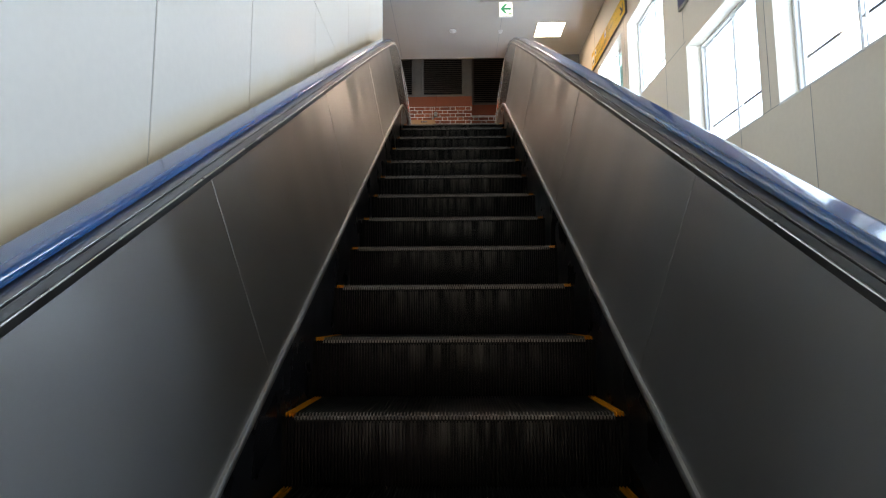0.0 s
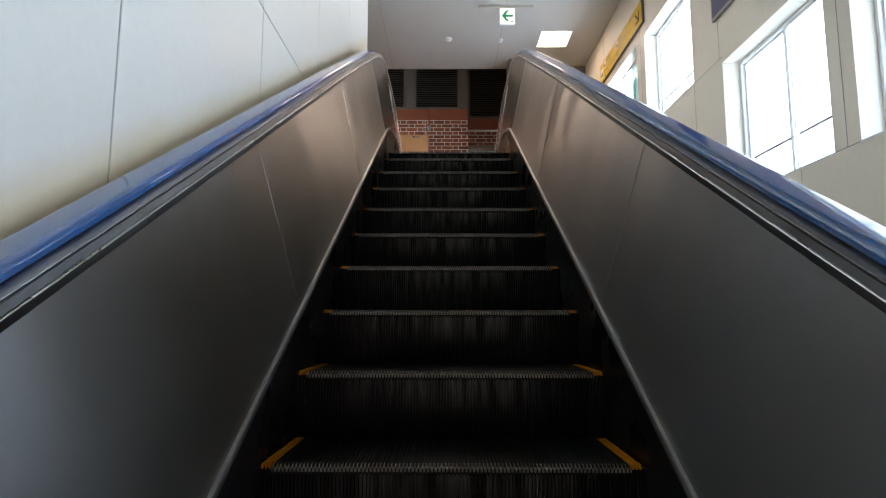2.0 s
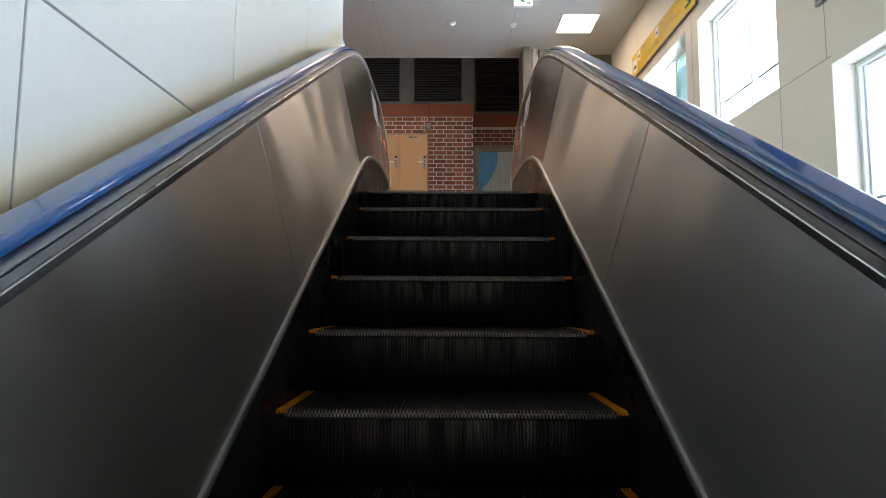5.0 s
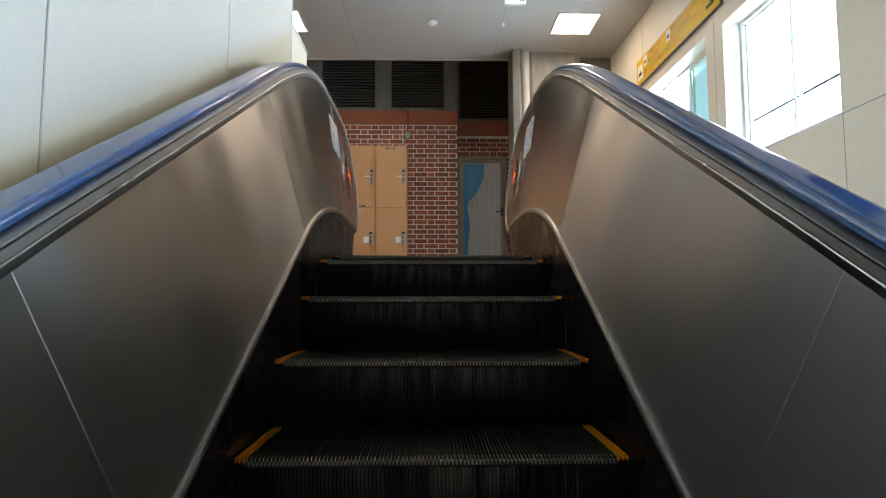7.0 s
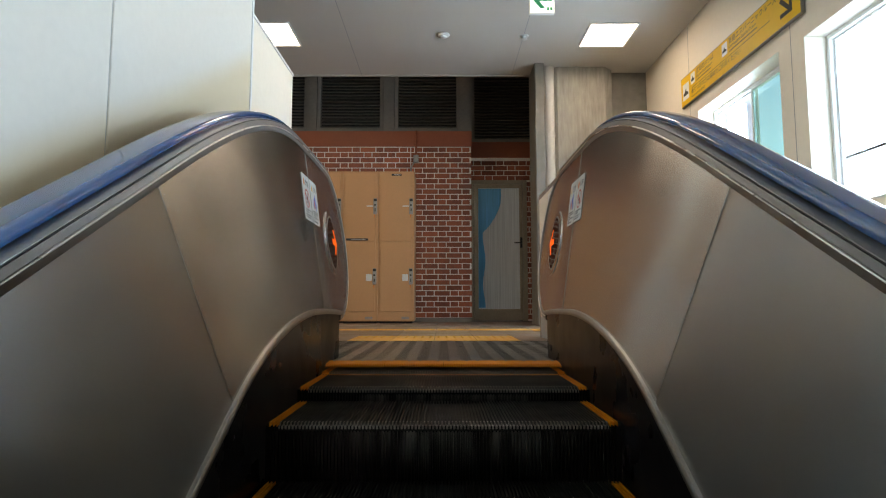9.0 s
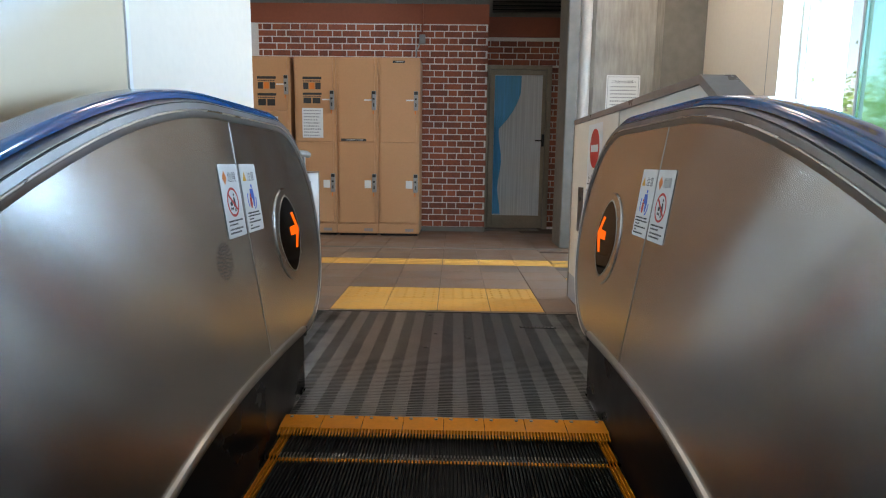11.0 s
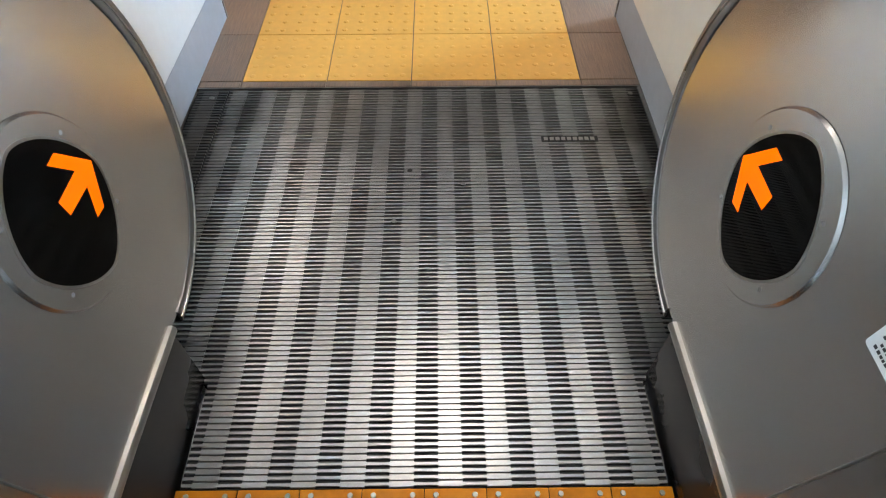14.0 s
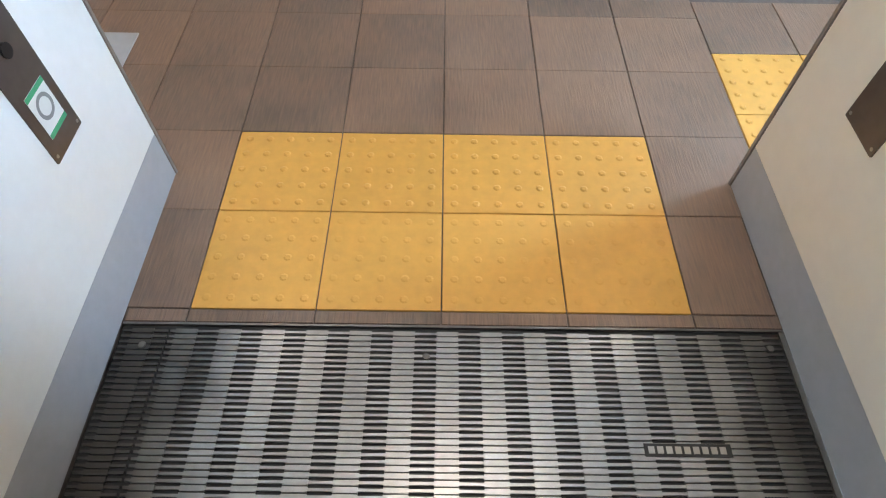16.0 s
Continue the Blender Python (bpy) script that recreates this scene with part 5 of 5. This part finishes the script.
text_mesh("line", "定期船のりば", 0.060, M_INK, ys_, pose(0.36, 0.232, 0.002))
text_mesh("line", "Regular Boat Station", 0.040, M_INK, ys_, pose(0.36, 0.190, 0.002))
text_mesh("line", "賢島エスパーニャクルーズ", 0.060, M_INK, ys_, pose(1.0, 0.232, 0.002))
text_mesh("line", "Kashikojima España Cruise", 0.040, M_INK, ys_, pose(1.0, 0.190, 0.002))
for bar in ((0.36, 0.66, 0.160, 0.013), (1.0, 1.45, 0.160, 0.013)):
    text_bars("small_print", ys_, [bar], M_INK, 0.0016)
text_mesh("line", "乗りつぎの方は階段をご利用ください", 0.056, M_INK, ys_, pose(0.24, 0.072, 0.002))
text_mesh("line", "Please use the stairs", 0.036, M_INK, ys_, pose(0.24, 0.034, 0.002))
shape("arrow", ys_, [(1.900, 0.070), (1.900, 0.215), (1.868, 0.215), (1.868, 0.125), (1.775, 0.218), (1.752, 0.195), (1.845, 0.102), (1.755, 0.102), (1.755, 0.070)], M_INK, 0.0018, label="dark arrow pointing downwards")

hs = thing("hanging_panel", "dark blue notice panel with grey frame on the wall", "sign")
hs.matrix_world = Matrix(((0, 0, -1, X_R - 0.03), (-1, 0, 0, -0.67), (0, 1, 0, 1.235), (0, 0, 0, 1)))
bm = bmesh.new()
bbox(bm, 0.0, 0.0, -0.029, 0.60, 0.85, 0.0, 0.006, 2)
part("frame", bm, M_LATCH, hs)
shape("face", hs, rect(0.025, 0.025, 0.575, 0.825), M_SIGNBLUEDK, 0.0005, 0.001)

# ---- outside: ground to the horizon, trees, a pale building ----
bm = bmesh.new()
bmesh.ops.create_grid(bm, x_segments=8, y_segments=8, size=900)
g = structure("ground", bm, M_GROUND, "pale paved ground outside")
g.location = (0, 0, Z_B - 0.2)


def tree(x, y, h, seed):
    rnd = random.Random(seed)
    ob = thing("tree", "leafy green tree outside the windows", "tree", "trees outside", loc=(x, y, Z_B - 0.2))
    bm = bmesh.new()
    tube(bm, [(0, 0, 0), (0.1, 0.05, h * 0.3), (0.05, 0.1, h * 0.55), (0.1, 0.0, h * 0.8)], [0.22, 0.17, 0.12, 0.05], 9)
    tips = []
    for k in range(9):
        a, z = rnd.uniform(0, 6.28), h * rnd.uniform(0.32, 0.7)
        L = h * rnd.uniform(0.2, 0.34)
        e = (L * math.cos(a), L * math.sin(a), z + L * rnd.uniform(0.3, 0.9))
        tube(bm, [(0.05, 0.05, z), (e[0] * 0.5, e[1] * 0.5, z + (e[2] - z) * 0.4), e], [0.07, 0.045, 0.015], 6)
        tips.append(Vector(e))
    part("trunk", bm, M_BARK, ob)
    tips += [Vector((0.1, 0, h * 0.85)), Vector((0.4, 0.3, h * 0.75)), Vector((-0.4, -0.2, h * 0.78))]
    for t in tips:
        for _ in range(260):
            d = Vector((rnd.gauss(0, 1), rnd.gauss(0, 1), rnd.gauss(0, 0.8)))
            p = t + d * h * 0.065
            u = Vector((rnd.gauss(0, 1), rnd.gauss(0, 1), rnd.gauss(0, 0.6))).normalized()
            w = u.orthogonal().normalized()
            s = rnd.uniform(0.06, 0.13)
            n = len(verts)
            verts.extend([tuple(p - u * s), tuple(p + w * s * 0.5), tuple(p + u * s), tuple(p - w * s * 0.5 + Vector((0, 0, s * 0.2)))])
            faces.append((n, n + 1, n + 2, n + 3))
    cr = new("crown", fast_mesh("crown", M_LEAF))
    cr.parent = ob


tree(12.2, 16.4, 8.6, 3)
tree(15.5, 19.0, 9.2, 5)
tree(14.5, 12.0, 7.0, 8)

# ---- bricks, floor tiles and tactile blocks ----
BL, BH, JT = 0.206, 0.0615, 0.0125


def brick_mesh(w):
    bm = bmesh.new()
    bbox(bm, -w / 2, 0.0, 0.0, w / 2, 0.02, BH, 0.0022, 1)
    return finish(bm, "brick", M_BRICK)


BRICKS = {}


def lay_bricks(parent, x0, x1, z0, z1, y):
    row, z = 0, z0
    while z + BH <= z1 + 0.002:
        x, k = x0 - (0.0 if row % 2 == 0 else (BL + 0.099 + 2 * JT) / 2), 0
        while x < x1 - 0.02:
            L = BL if k % 2 == 0 else 0.099
            a, b = max(x, x0), min(x + L, x1)
            if b - a > 0.02:
                w = round(b - a, 3)
                if w not in BRICKS:
                    BRICKS[w] = brick_mesh(w)
                piece("brick", BRICKS[w], parent, ((a + b) / 2, y + random.uniform(-0.0012, 0.0012), z))
            x += L + JT
            k += 1
        z += BH + JT
        row += 1


random.seed(4)
lay_bricks(wall_far, -0.44, 0.402, 0.062, 2.43, 5.308)
lay_bricks(wall_far, -2.3, -0.44 - JT, 0.062 + 26 * (BH + JT), 2.43, 5.308)
lay_bricks(wall_recess, 0.404, 1.598, 2.044, 2.374, 5.718)
lay_bricks(wall_recess, 1.207, 1.598, 0.03, 2.03, 5.718)
bm = bmesh.new()
box(bm, -4.6, 5.304, 0.0, 0.406, 5.3115, 0.058)
part("brick_base", bm, M_CONCD, wall_far)

# tiles of 0.3 m, joints in line with the tactile blocks
G, T0 = 0.3015, 0.298


def slab(name, material, dots=None, high=0.0032, deep=T0):
    bm = bmesh.new()
    bbox(bm, 0, 0, -0.02, T0, deep, 0.0, 0.0012, 1)
    if dots == "dots":
        for i in range(5):
            for j in range(5):
                cx, cy = 0.03 + i * 0.0595, 0.03 + j * 0.0595
                r0 = [bm.verts.new((cx + 0.0115 * math.cos(a), cy + 0.0115 * math.sin(a), 0.0)) for a in np.linspace(0, 2 * math.pi, 9)[:-1]]
                r1 = [bm.verts.new((cx + 0.0065 * math.cos(a), cy + 0.0065 * math.sin(a), high)) for a in np.linspace(0, 2 * math.pi, 9)[:-1]]
                for k in range(8):
                    bm.faces.new((r0[k], r0[(k + 1) % 8], r1[(k + 1) % 8], r1[k]))
                bm.faces.new(r1)
    elif dots == "bars":
        for j in range(4):
            cy = 0.037 + j * 0.075
            t = box(bm, 0.015, cy - 0.014, 0.0, T0 - 0.015, cy + 0.014, 0.0045)
            for v in t:
                if v.co.z > 0.002:
                    v.co.y = cy + (v.co.y - cy) * 0.55
    return finish(bm, name, material)


tile_me, dot_me, bar_me = slab("floor_tile", M_TILE, deep=0.3007), slab("tactile_block", M_TACT, "dots"), slab("guide_block", M_TACT, "bars")
worn_me = slab("tactile_block", M_TACT, "dots", 0.0011)
XA, YA = -0.664, 1.389
count = 0
for j in range(0, 13):
    for i in range(-12, 11):
        x, y = XA + i * G, YA + j * G - (0.198 if i >= 5 else 0.0)
        if x + T0 > X_R or (x > 0.5 and y < 1.66 and i < 5) or (i >= 5 and y < 1.75) or (x + T0 < -0.9 and y < 1.6 and x < -2.5):
            continue
        if j in (0, 1) and 0 <= i <= 3:
            piece("tactile_block", worn_me if j == 0 else dot_me, floor, (x, y, 0))
        elif j in (2, 3) and i in (5, 6, 7, 8, 9):
            piece("tactile_block", dot_me, floor, (x, y, 0))
        elif j == 5 and i >= -1:
            piece("guide_block", bar_me, floor, (x, YA + 5 * G - 0.018, 0))
        elif j == 5 and i == -2:
            piece("tactile_block", dot_me, floor, (x, y - 0.018, 0))
        elif 8 <= j:
            piece("floor_tile", tile_me, floor, (x, y + 0.10, 0))
        elif j < 8:
            piece("floor_tile", tile_me, floor, (x, y - (0.018 if j == 5 else 0), 0))
# narrow cut tiles beside the plate, drain cover strip, floor hatch
for i in range(0, 5):
    bm = bmesh.new()
    bbox(bm, max(XA + i * G, -0.81), 1.3525, -0.02, XA + i * G + T0 if i < 4 else 0.745, YA - 0.004, 0.0, 0.001, 1)
    part("cut_tile", bm, M_TILE, floor)
bm = bmesh.new()
bbox(bm, -0.81, 1.3525, -0.02, XA - 0.004, YA - 0.004, 0.0, 0.001, 1)
part("cut_tile", bm, M_TILE, floor)
bm = bmesh.new()
bbox(bm, 0.541, YA, -0.02, 0.743, YA + T0, 0.0, 0.0015, 1)
part("cut_tile", bm, M_TILE, floor)
bm = bmesh.new()
bbox(bm, -4.5, YA + 8 * G - 0.002, -0.02, 1.08, YA + 8 * G + 0.095, 0.002, 0.002, 1)
part("drain_cover", bm, M_CONCD, floor, "pale grey drain cover strip")
bm = bmesh.new()
bbox(bm, -1.42, 2.245, -0.002, -1.115, 2.46, 0.004, 0.002, 1)
part("floor_hatch", bm, M_GREYBASE, floor, "pale grey floor hatch")
